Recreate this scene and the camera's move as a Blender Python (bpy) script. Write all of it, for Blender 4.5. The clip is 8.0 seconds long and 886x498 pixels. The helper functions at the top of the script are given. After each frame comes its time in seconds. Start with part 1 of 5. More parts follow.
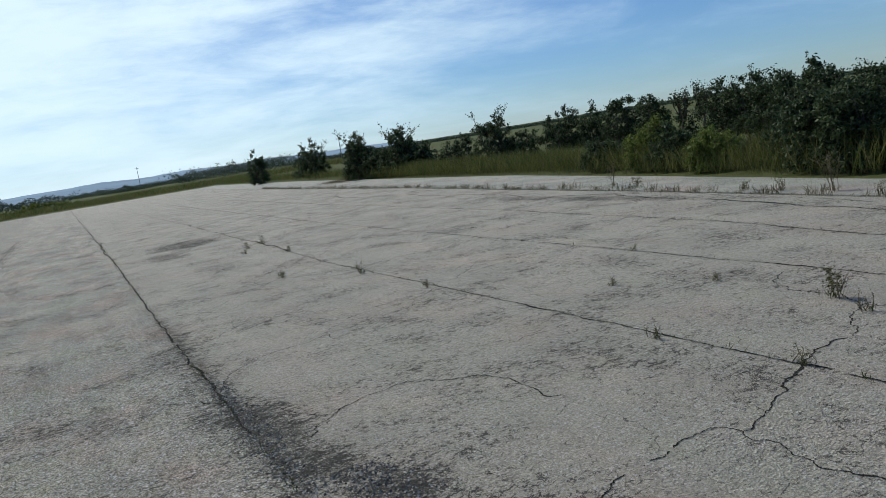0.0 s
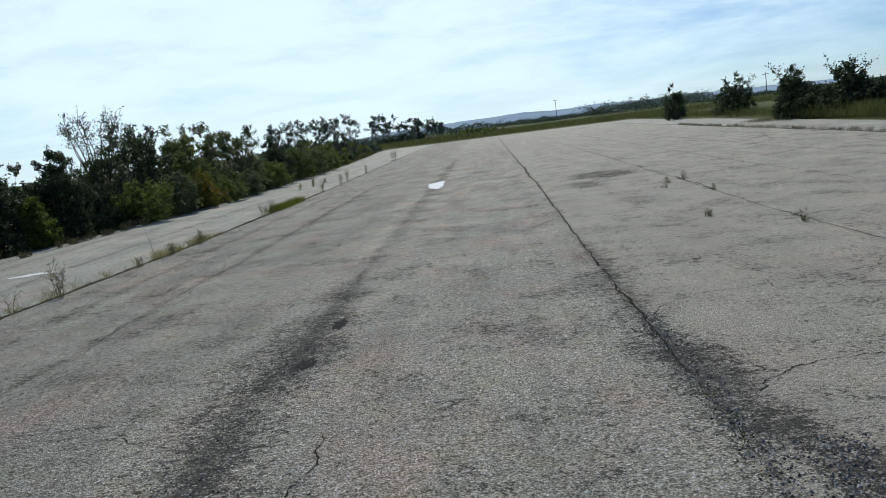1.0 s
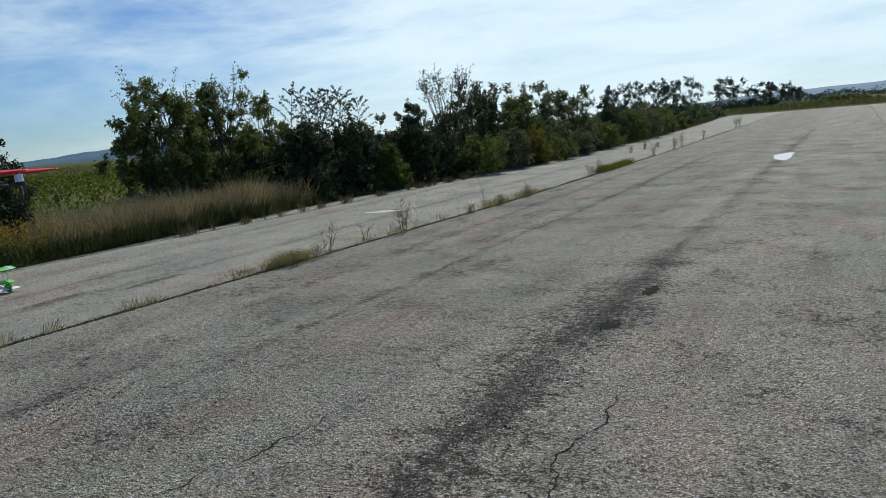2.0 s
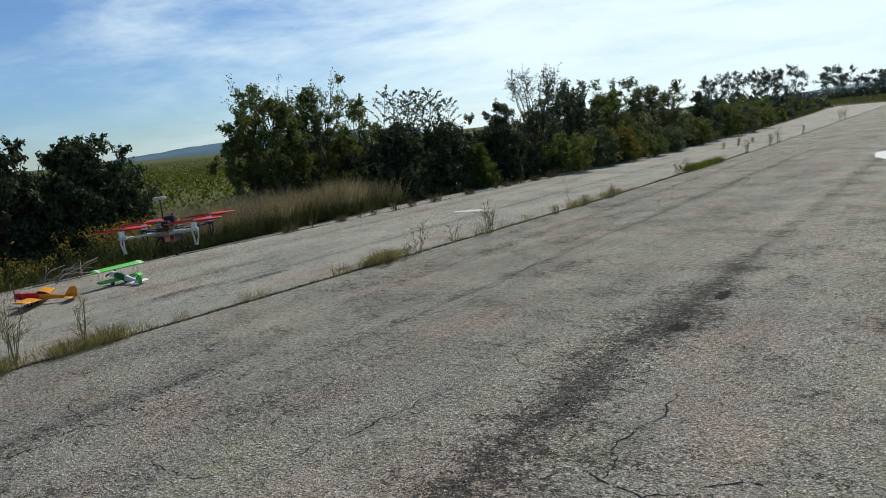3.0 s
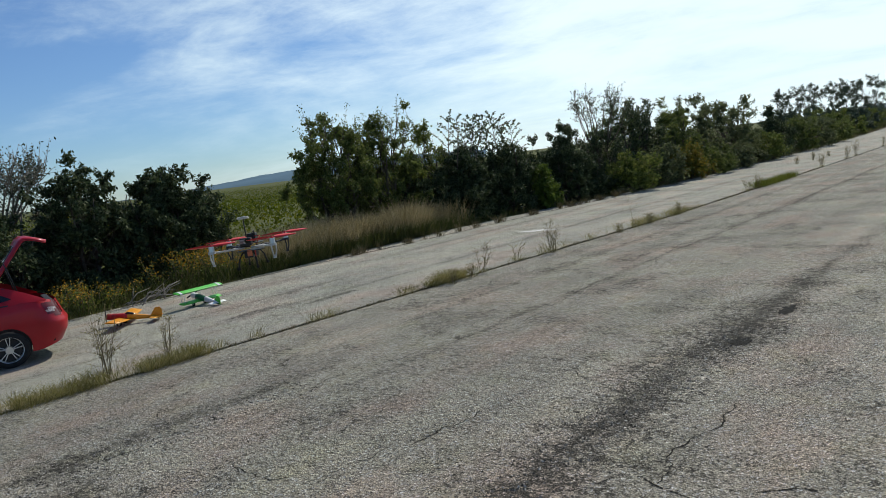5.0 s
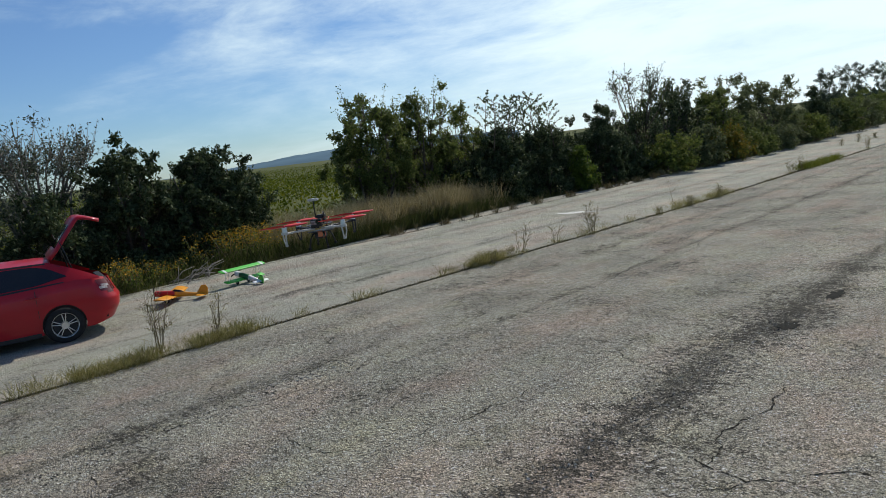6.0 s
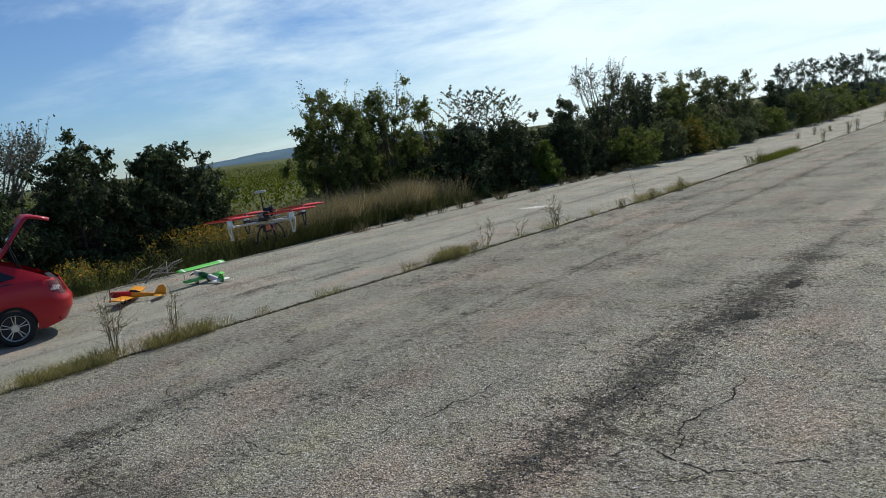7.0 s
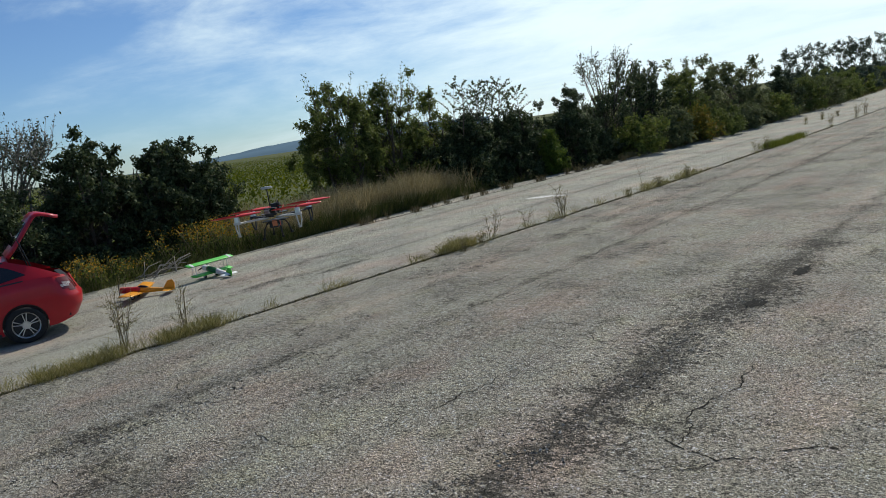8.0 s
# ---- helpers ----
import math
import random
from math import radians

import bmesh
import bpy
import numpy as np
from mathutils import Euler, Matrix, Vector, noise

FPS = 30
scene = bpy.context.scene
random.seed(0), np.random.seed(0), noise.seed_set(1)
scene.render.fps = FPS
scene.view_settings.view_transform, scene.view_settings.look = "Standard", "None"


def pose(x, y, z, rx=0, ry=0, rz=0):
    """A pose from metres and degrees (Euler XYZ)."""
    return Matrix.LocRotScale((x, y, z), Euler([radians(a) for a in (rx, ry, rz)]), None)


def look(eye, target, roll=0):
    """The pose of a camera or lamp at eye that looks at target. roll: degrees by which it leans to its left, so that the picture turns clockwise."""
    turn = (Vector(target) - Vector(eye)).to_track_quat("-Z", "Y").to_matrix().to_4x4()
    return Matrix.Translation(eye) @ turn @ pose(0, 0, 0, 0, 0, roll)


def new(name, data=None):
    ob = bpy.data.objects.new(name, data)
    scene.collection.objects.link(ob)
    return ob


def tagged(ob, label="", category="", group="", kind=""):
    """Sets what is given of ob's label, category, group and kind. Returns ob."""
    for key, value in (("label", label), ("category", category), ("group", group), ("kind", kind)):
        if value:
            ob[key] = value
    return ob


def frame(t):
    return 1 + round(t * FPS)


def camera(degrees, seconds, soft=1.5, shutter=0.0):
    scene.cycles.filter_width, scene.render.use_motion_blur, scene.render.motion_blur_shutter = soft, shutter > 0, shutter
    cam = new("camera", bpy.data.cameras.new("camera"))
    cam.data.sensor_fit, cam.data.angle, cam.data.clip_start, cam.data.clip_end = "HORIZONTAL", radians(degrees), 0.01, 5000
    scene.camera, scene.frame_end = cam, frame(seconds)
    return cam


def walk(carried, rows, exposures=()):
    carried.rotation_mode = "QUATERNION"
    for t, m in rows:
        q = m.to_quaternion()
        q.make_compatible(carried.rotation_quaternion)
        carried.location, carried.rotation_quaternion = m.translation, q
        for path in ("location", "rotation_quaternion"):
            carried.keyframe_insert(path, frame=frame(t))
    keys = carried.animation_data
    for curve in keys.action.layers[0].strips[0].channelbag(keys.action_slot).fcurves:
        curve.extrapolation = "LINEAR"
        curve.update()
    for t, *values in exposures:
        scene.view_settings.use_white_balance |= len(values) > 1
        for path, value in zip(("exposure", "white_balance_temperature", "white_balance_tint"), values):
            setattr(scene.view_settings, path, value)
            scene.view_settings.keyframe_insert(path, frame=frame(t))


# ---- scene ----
cam = camera(63.16, 8.0, 0.72)
PATH = [
    (0, (-0.072, 0.304, 2.408), (2.186, 4.699, 1.646), -9.25),
    (0.5, (-0.341, 0.550, 2.382), (0.632, 5.407, 1.705), -7.69),
    (1, (-0.495, 0.753, 2.338), (-0.874, 5.675, 1.539), -7.27),
    (1.5, (-0.557, 1.015, 2.218), (-2.200, 5.664, 1.386), -6.20),
    (2, (-0.426, 0.794, 2.279), (-2.900, 5.061, 1.461), -5.02),
    (2.2, (-0.299, 0.766, 2.298), (-3.031, 4.867, 1.452), -6.45),
    (3.3, (0.254, -0.065, 2.602), (-2.812, 3.817, 1.877), -5.94),
    (3.5, (0.400, -0.120, 2.537), (-2.685, 3.770, 1.941), -6.80),
    (4, (0.487, -0.260, 2.611), (-2.542, 3.679, 2.050), -6.54),
    (4.5, (0.465, -0.190, 2.515), (-2.688, 3.656, 1.997), -6.20),
    (5, (0.341, -0.092, 2.541), (-3.000, 3.578, 1.935), -7.00),
    (5.2, (0.297, -0.114, 2.495), (-3.106, 3.508, 1.949), -7.27),
    (6.3, (0.271, -0.307, 2.598), (-3.244, 3.170, 1.853), -6.85),
    (6.5, (0.200, -0.137, 2.530), (-3.308, 3.353, 1.814), -6.68),
    (7, (0.244, -0.152, 2.530), (-3.089, 3.497, 1.769), -7.28),
    (7.5, (0.276, -0.146, 2.526), (-3.063, 3.487, 1.720), -9.22),
    (8, (0.259, -0.158, 2.544), (-3.109, 3.446, 1.727), -8.18),
]
EXPOSURES = [(t, stops, kelvin, 6) for t, stops, kelvin in ((0.0, -0.14, 6300), (0.5, -0.1, 6350), (1.0, -0.1, 6350), (1.5, -0.17, 6400), (2.0, -0.2, 6500), (2.8, -0.1, 6750), (3.5, 0.0, 6850), (8.0, -0.02, 6850))]
walk(cam, [(t, look(eye, target, roll)) for t, eye, target, roll in PATH], EXPOSURES)

# ---- light ----
SUN_AZIMUTH, SUN_HEIGHT = -14.0, 46.0     # degrees from +y towards +x, and above the horizon
world = bpy.data.worlds.new("sky")
scene.world = world
world.use_nodes = True
wn, wl = world.node_tree.nodes, world.node_tree.links
wn.clear()
w_out = wn.new("ShaderNodeOutputWorld")
w_bg = wn.new("ShaderNodeBackground")
w_sky = wn.new("ShaderNodeTexSky")
w_sky.sky_type, w_sky.sun_disc = "NISHITA", False
w_sky.sun_elevation, w_sky.sun_rotation = radians(SUN_HEIGHT), radians(SUN_AZIMUTH)
w_sky.air_density, w_sky.dust_density, w_sky.ozone_density = 1.0, 0.1, 3.0
w_co = wn.new("ShaderNodeTexCoord")
def w_math(op, a, b=0.0, c=0.0):
    node = wn.new("ShaderNodeMath")
    node.operation = op
    for socket, v in zip(node.inputs, (a, b, c)):
        if isinstance(v, (int, float)):
            socket.default_value = v
        else:
            wl.new(v, socket)
    return node.outputs[0]


def w_noise(vector, scale, detail, rough, distort=0.0):
    node = wn.new("ShaderNodeTexNoise")
    node.inputs["Scale"].default_value, node.inputs["Detail"].default_value = scale, detail
    node.inputs["Roughness"].default_value, node.inputs["Distortion"].default_value = rough, distort
    wl.new(vector, node.inputs["Vector"])
    return node.outputs["Fac"]


# a high sheet of thin broken cloud, thicker towards the sun
w_xyz = wn.new("ShaderNodeSeparateXYZ")
wl.new(w_co.outputs["Generated"], w_xyz.inputs[0])
w_up = w_math("ADD", w_math("MAXIMUM", w_xyz.outputs[2], 0.0), 0.16)
w_flat = wn.new("ShaderNodeCombineXYZ")
wl.new(w_math("DIVIDE", w_xyz.outputs[0], w_up), w_flat.inputs[0])
wl.new(w_math("MULTIPLY", w_math("DIVIDE", w_xyz.outputs[1], w_up), 1.15), w_flat.inputs[1])
w_big = w_noise(w_flat.outputs[0], 0.9, 8.0, 0.55, 0.5)
w_small = w_noise(w_flat.outputs[0], 4.2, 7.0, 0.66, 0.3)
w_dot = wn.new("ShaderNodeVectorMath")
w_dot.operation = "DOT_PRODUCT"
w_dot.inputs[1].default_value = (math.sin(radians(SUN_AZIMUTH)), math.cos(radians(SUN_AZIMUTH)), 0.25)
wl.new(w_co.outputs["Generated"], w_dot.inputs[0])
w_near = w_math("POWER", w_math("MAXIMUM", w_dot.outputs["Value"], 0.0), 3.0)
w_high = w_math("MINIMUM", w_math("MULTIPLY_ADD", w_xyz.outputs[2], 4.0, 0.12), 1.0)
w_calm = w_math("MULTIPLY_ADD", w_math("SUBTRACT", w_small, 0.5), w_high, 0.5)
w_even = w_math("MULTIPLY_ADD", w_math("SUBTRACT", w_big, 0.5), w_math("MINIMUM", w_math("MULTIPLY_ADD", w_high, 0.8, 0.25), 1.0), 0.5)
w_sum = w_math("MULTIPLY_ADD", w_even, 1.35, w_math("MULTIPLY_ADD", w_calm, 0.5, w_math("MULTIPLY_ADD", w_near, 0.58, w_math("MULTIPLY", w_xyz.outputs[0], 0.06))))
w_ramp = wn.new("ShaderNodeMapRange")
w_ramp.interpolation_type = "SMOOTHSTEP"
w_ramp.inputs["From Min"].default_value, w_ramp.inputs["From Max"].default_value = 0.95, 1.62
w_ramp.inputs["To Min"].default_value, w_ramp.inputs["To Max"].default_value = 0.03, 0.92
wl.new(w_sum, w_ramp.inputs["Value"])
w_white = wn.new("ShaderNodeMix")
w_white.data_type = "RGBA"
w_grey = wn.new("ShaderNodeMix")
w_grey.data_type, w_grey.blend_type = "RGBA", "MULTIPLY"
CLOUD = (7.7, 9.1, 10.0, 1)
wl.new(w_ramp.outputs["Result"], w_white.inputs["Factor"])
w_grey.inputs["Factor"].default_value = 1.0
w_grey.inputs[7].default_value = (0.43, 0.58, 0.81, 1)
wl.new(w_sky.outputs["Color"], w_grey.inputs[6])
wl.new(w_grey.outputs[2], w_white.inputs[6])
w_tone = wn.new("ShaderNodeMix")
w_tone.data_type = "RGBA"
w_tone.inputs[6].default_value, w_tone.inputs[7].default_value = (4.4, 5.9, 7.6, 1), CLOUD
wl.new(w_math("MINIMUM", w_math("MULTIPLY", w_near, 1.6), 1.0), w_tone.inputs["Factor"])
wl.new(w_tone.outputs[2], w_white.inputs[7])
wl.new(w_white.outputs[2], w_bg.inputs["Color"])
wl.new(w_bg.outputs[0], w_out.inputs["Surface"])
w_bg.inputs["Strength"].default_value = 0.12

sun_data = bpy.data.lights.new("sun", "SUN")
sun_data.energy, sun_data.angle, sun_data.color = 3.6, radians(0.6), (1.0, 0.955, 0.88)
sun = new("sun", sun_data)
sun_way = Vector((math.sin(radians(SUN_AZIMUTH)) * math.cos(radians(SUN_HEIGHT)), math.cos(radians(SUN_AZIMUTH)) * math.cos(radians(SUN_HEIGHT)), math.sin(radians(SUN_HEIGHT))))
sun.matrix_world = look(sun_way * 60, (0, 0, 0))
K = 1.28                                   # plan units to metres


# ---- materials ----
class Nodes:
    """A short hand for node materials."""

    def __init__(self, name, rough=0.8, metal=0.0, spec=0.3):
        self.mat = bpy.data.materials.new(name)
        self.mat.use_nodes = True
        self.n, self.l = self.mat.node_tree.nodes, self.mat.node_tree.links
        self.bsdf = self.n["Principled BSDF"]
        self.bsdf.inputs["Roughness"].default_value = rough
        self.bsdf.inputs["Metallic"].default_value = metal
        self.bsdf.inputs["Specular IOR Level"].default_value = spec
        self.co = self.n.new("ShaderNodeTexCoord")

    def noise(self, scale, detail=4.0, rough=0.55, stretch=None, distort=0.0):
        node = self.n.new("ShaderNodeTexNoise")
        node.inputs["Scale"].default_value, node.inputs["Detail"].default_value = scale, detail
        node.inputs["Roughness"].default_value, node.inputs["Distortion"].default_value = rough, distort
        self._from(node, stretch)
        return node.outputs["Fac"]

    def cells(self, scale, out="Color", feature="F1", stretch=None):
        node = self.n.new("ShaderNodeTexVoronoi")
        node.feature = feature
        node.inputs["Scale"].default_value = scale
        self._from(node, stretch)
        return node.outputs[out]

    def _from(self, node, stretch):
        if stretch:
            m = self.n.new("ShaderNodeMapping")
            m.inputs["Scale"].default_value = stretch
            self.l.new(self.co.outputs["Object"], m.inputs["Vector"])
            self.l.new(m.outputs[0], node.inputs["Vector"])
        else:
            self.l.new(self.co.outputs["Object"], node.inputs["Vector"])

    def ramp(self, value, *stops):
        node = self.n.new("ShaderNodeValToRGB")
        e = node.color_ramp.elements
        while len(e) < len(stops):
            e.new(0.5)
        for at, (pos, col) in zip(e, stops):
            at.position, at.color = pos, (*col, 1) if len(col) == 3 else col
        self.l.new(value, node.inputs["Fac"])
        return node.outputs["Color"]

    def mix(self, fac, a, b, blend="MIX"):
        node = self.n.new("ShaderNodeMix")
        node.data_type, node.blend_type = "RGBA", blend
        for socket, v in ((node.inputs["Factor"], fac), (node.inputs[6], a), (node.inputs[7], b)):
            if isinstance(v, (int, float)):
                socket.default_value = v
            elif isinstance(v, tuple):
                socket.default_value = (*v, 1)
            else:
                self.l.new(v, socket)
        return node.outputs[2]

    def math(self, op, a, b=0.0, c=0.0):
        node = self.n.new("ShaderNodeMath")
        node.operation = op
        for socket, v in zip(node.inputs, (a, b, c)):
            if isinstance(v, (int, float)):
                socket.default_value = v
            else:
                self.l.new(v, socket)
        return node.outputs[0]

    def axis(self, which):
        node = self.n.new("ShaderNodeSeparateXYZ")
        self.l.new(self.co.outputs["Object"], node.inputs[0])
        return node.outputs[which]

    def island(self):
        return self.n.new("ShaderNodeNewGeometry").outputs["Random Per Island"]

    def each(self):
        return self.n.new("ShaderNodeObjectInfo").outputs["Random"]

    def colour(self, value):
        if isinstance(value, tuple):
            self.bsdf.inputs["Base Color"].default_value = (*value, 1)
        else:
            self.l.new(value, self.bsdf.inputs["Base Color"])
        return self

    def rough(self, value):
        self.l.new(value, self.bsdf.inputs["Roughness"])
        return self

    def bump(self, value, strength=0.4, depth=0.01):
        node = self.n.new("ShaderNodeBump")
        node.inputs["Strength"].default_value, node.inputs["Distance"].default_value = strength, depth
        self.l.new(value, node.inputs["Height"])
        self.l.new(node.outputs[0], self.bsdf.inputs["Normal"])
        return self

    def leafy(self, colour, share=0.35):
        """Light through a leaf."""
        thin = self.n.new("ShaderNodeBsdfTranslucent")
        both = self.n.new("ShaderNodeMixShader")
        both.inputs[0].default_value = share
        if isinstance(colour, tuple):
            thin.inputs["Color"].default_value = (*colour, 1)
        else:
            self.l.new(colour, thin.inputs["Color"])
        out = self.n["Material Output"]
        self.l.new(self.bsdf.outputs[0], both.inputs[1])
        self.l.new(thin.outputs[0], both.inputs[2])
        self.l.new(both.outputs[0], out.inputs["Surface"])
        return self


def grey(v, warm=0.0):
    return (v * (1 + warm), v, v * (1 - warm))


def paving(name, base, bands, stains=(), tone=(1.095, 1.0, 0.81), speck=1.0, crackle=1.0, lanes=0.0):
    """Worn asphalt with bare stones, crazed patches and fine crackle.
    bands: dirty crazed seams along y as (x, half width, strength, from y, to y); stains: (x, y, half width, half length, strength)."""
    m = Nodes(name, 0.92, 0, 0.2)

    def shade(v, more=1.0):
        return tuple(min(0.85, v * t * more) for t in tone)

    def clamped(value, top=1.0):
        node = m.n.new("ShaderNodeClamp")
        m.l.new(value, node.inputs[0])
        node.inputs["Max"].default_value = top
        return node.outputs[0]

    stones = m.ramp(m.cells(58), (0.0, shade(base * 0.25)), (0.35, shade(base * 0.8)), (0.72, shade(base * 1.2)), (0.87, shade(base * 2.1)), (1.0, shade(base * 4.2)))
    pits = m.ramp(m.noise(62, 4, 0.72), (0.38, grey(0.1)), (0.5, grey(1.0)), (0.8, grey(1.4)))
    col = m.mix(0.92 * speck, shade(base), stones)
    col = m.mix(1.0 * speck, col, pits, "MULTIPLY")
    grit = m.ramp(m.noise(21, 6, 0.76), (0.38, grey(0.12)), (0.47, grey(0.97)), (0.75, grey(1.3)))
    col = m.mix(0.85 * speck, col, grit, "MULTIPLY")
    col = m.mix(1.0, col, m.ramp(m.noise(0.5, 7, 0.62), (0.28, (0.78, 0.8, 0.81)), (0.55, (1, 1, 1)), (0.8, (1.18, 1.15, 1.1))), "MULTIPLY")
    streak = m.ramp(m.noise(1.0, 6, 0.65, (1.3, 0.12, 1)), (0.36, (0.78, 0.79, 0.8)), (0.52, (1, 1, 1)), (0.75, (1.12, 1.1, 1.07)))
    col = m.mix(0.7, col, streak, "MULTIPLY")
    blot = m.ramp(m.noise(2.6, 8, 0.72), (0.30, (0.5, 0.5, 0.49)), (0.42, (1, 1, 1)))
    col = m.mix(0.5, col, blot, "MULTIPLY")
    pink = m.ramp(m.noise(0.8, 6, 0.62, (1.0, 0.55, 1)), (0.34, (0.97, 1.01, 0.97)), (0.5, (1, 1, 1)), (0.66, (1.13, 0.97, 0.94)))
    col = m.mix(0.9, col, pink, "MULTIPLY")
    moss = m.ramp(m.noise(1.7, 6, 0.65), (0.52, (1, 1, 1)), (0.68, (0.99, 1.0, 0.88)))
    col = m.mix(0.8, col, moss, "MULTIPLY")
    if lanes:
        across = m.math("MULTIPLY_ADD", m.noise(0.9, 5, 0.6, (1, 0.3, 1)), 0.5, m.axis("X"))
        share = clamped(m.math("DIVIDE", m.math("SUBTRACT", -2.5 * K, across), 0.8))
        col = m.mix(m.math("MULTIPLY", share, lanes), col, (0.72, 0.735, 0.74), "MULTIPLY")
        # beyond the first open joint the wearing course is paler and finer
        share = clamped(m.math("DIVIDE", m.math("SUBTRACT", m.axis("X"), 1.05), 0.12))
        col = m.mix(m.math("MULTIPLY", share, lanes), col, m.mix(0.7, shade(base * 0.88), m.ramp(m.noise(1.1, 6, 0.6), (0.3, shade(base * 0.79)), (0.7, shade(base * 0.97)))))
    # seams: how near each point lies to one
    wobble = m.noise(0.7, 5, 0.6, (1, 0.35, 1))
    near = None
    shares = []
    for at, half, strong, y0, y1 in bands:
        off = m.math("ABSOLUTE", m.math("ADD", m.axis("X"), m.math("MULTIPLY_ADD", wobble, 0.6, -0.3 - at)))
        along_y = m.math("ABSOLUTE", m.math("DIVIDE", m.math("SUBTRACT", m.axis("Y"), (y0 + y1) / 2), (y1 - y0) / 2))
        fade = m.math("POWER", along_y, 4.0)
        share = m.math("SUBTRACT", m.math("MULTIPLY_ADD", m.math("DIVIDE", off, half), -1.3, 0.85), fade)
        shares.append((share, strong))
        wide = clamped(m.math("MULTIPLY", m.math("SUBTRACT", m.math("MULTIPLY_ADD", m.math("DIVIDE", off, half * 2.8), -1.0, 1.0), fade), strong))
        near = wide if near is None else m.math("MAXIMUM", near, wide)
    for x, y, rx, ry, strong in stains:
        ax = m.math("DIVIDE", m.math("SUBTRACT", m.axis("X"), x), rx)
        ay = m.math("DIVIDE", m.math("SUBTRACT", m.axis("Y"), y), ry)
        far = m.math("ADD", m.math("MULTIPLY", ax, ax), m.math("MULTIPLY", ay, ay))
        shares.append((m.math("MULTIPLY_ADD", far, -0.9, 0.75), strong))
        wide = clamped(m.math("MULTIPLY", m.math("MULTIPLY_ADD", far, -0.35, 1.0), strong))
        near = wide if near is None else m.math("MAXIMUM", near, wide)
    broken = m.noise(1.6, 8, 0.72, (1.3, 0.45, 1))
    gritty = m.math("ADD", m.math("MULTIPLY_ADD", m.noise(11, 8, 0.8), 5.0, -2.5), m.math("MULTIPLY_ADD", m.noise(40, 3, 0.6), 6.0, -3.0))
    loose = m.math("ADD", m.math("MULTIPLY_ADD", broken, 4.0, -1.95), gritty)
    for share, strong in shares:
        dirt = clamped(m.math("MULTIPLY", m.math("ADD", share, loose), strong), strong)
        col = m.mix(dirt, col, m.mix(0.2, shade(base * 0.2), m.mix(1.0, col, (0.36, 0.35, 0.33), "MULTIPLY")))
    # short squiggly cracks, gathered in crazed patches and along the seams
    crazed = m.math("MULTIPLY_ADD", m.noise(0.75, 6, 0.65), 2.4, -1.13)
    crazed = m.math("MULTIPLY_ADD", near, 0.8, crazed)
    for scale, wide in ((4.0, 0.032), (9.0, 0.062), (20.0, 0.085)):
        wave = m.math("ABSOLUTE", m.math("SUBTRACT", m.noise(scale, 5, 0.62), 0.5))
        gate = m.math("ADD", crazed, m.math("MULTIPLY_ADD", m.noise(scale * 0.7, 5, 0.7, (0.8, 1.3, 1)), 4.0, -2.05))
        line = clamped(m.math("DIVIDE", m.math("SUBTRACT", m.math("MULTIPLY", clamped(gate), wide), wave), wide * 0.3))
        col = m.mix(m.math("MULTIPLY", line, 0.85 * crackle), col, shade(base * 0.1))
    # long hairline crackle
    bent = m.n.new("ShaderNodeTexNoise")
    bent.inputs["Scale"].default_value, bent.inputs["Detail"].default_value = 2.4, 6.0
    m.l.new(m.co.outputs["Object"], bent.inputs["Vector"])
    moved = m.n.new("ShaderNodeVectorMath")
    moved.operation = "MULTIPLY_ADD"
    moved.inputs[1].default_value = (0.55, 0.55, 0.0)
    m.l.new(bent.outputs["Color"], moved.inputs[0])
    m.l.new(m.co.outputs["Object"], moved.inputs[2])
    for scale, wide, level in ((2.6, 0.009, 0.57), (1.3, 0.005, 0.6)):
        net = m.n.new("ShaderNodeTexVoronoi")
        net.feature = "DISTANCE_TO_EDGE"
        net.inputs["Scale"].default_value = scale
        m.l.new(moved.outputs[0], net.inputs["Vector"])
        line = m.math("LESS_THAN", net.outputs["Distance"], m.math("MULTIPLY", m.math("SUBTRACT", m.noise(1.3 * scale, 7, 0.7), level - 0.06), wide * 9))
        col = m.mix(m.math("MULTIPLY", line, 0.75 * crackle), col, shade(base * 0.14))
    m.colour(col)
    m.bump(m.math("ADD", m.math("MULTIPLY", m.cells(58, "Distance"), 0.7), m.math("ADD", m.math("MULTIPLY", m.noise(21, 6, 0.76), 2.4), m.noise(5, 5, 0.6))), 1.0, 0.026)
    return m.mat


def plain(name, colour, rough=0.6, metal=0.0, spec=0.4, wear=0.12, scale=14.0):
    m = Nodes(name, rough, metal, spec)
    lo, hi = tuple(c * (1 - wear) for c in colour), tuple(min(1, c * (1 + wear)) for c in colour)
    m.colour(m.ramp(m.noise(scale, 5), (0.3, lo), (0.7, hi)))
    return m.mat


def leaves(name, *shades, share=0.24, rough=0.62, spec=0.18):
    m = Nodes(name, rough, 0, spec)
    n = len(shades)
    col = m.ramp(m.island(), *[(i / max(1, n - 1), c) for i, c in enumerate(shades)])
    col = m.mix(0.75, col, m.ramp(m.noise(0.9, 4), (0.3, (0.62, 0.66, 0.6)), (0.7, (1.25, 1.2, 1.1))), "MULTIPLY")
    return m.colour(col).leafy(col, share).mat


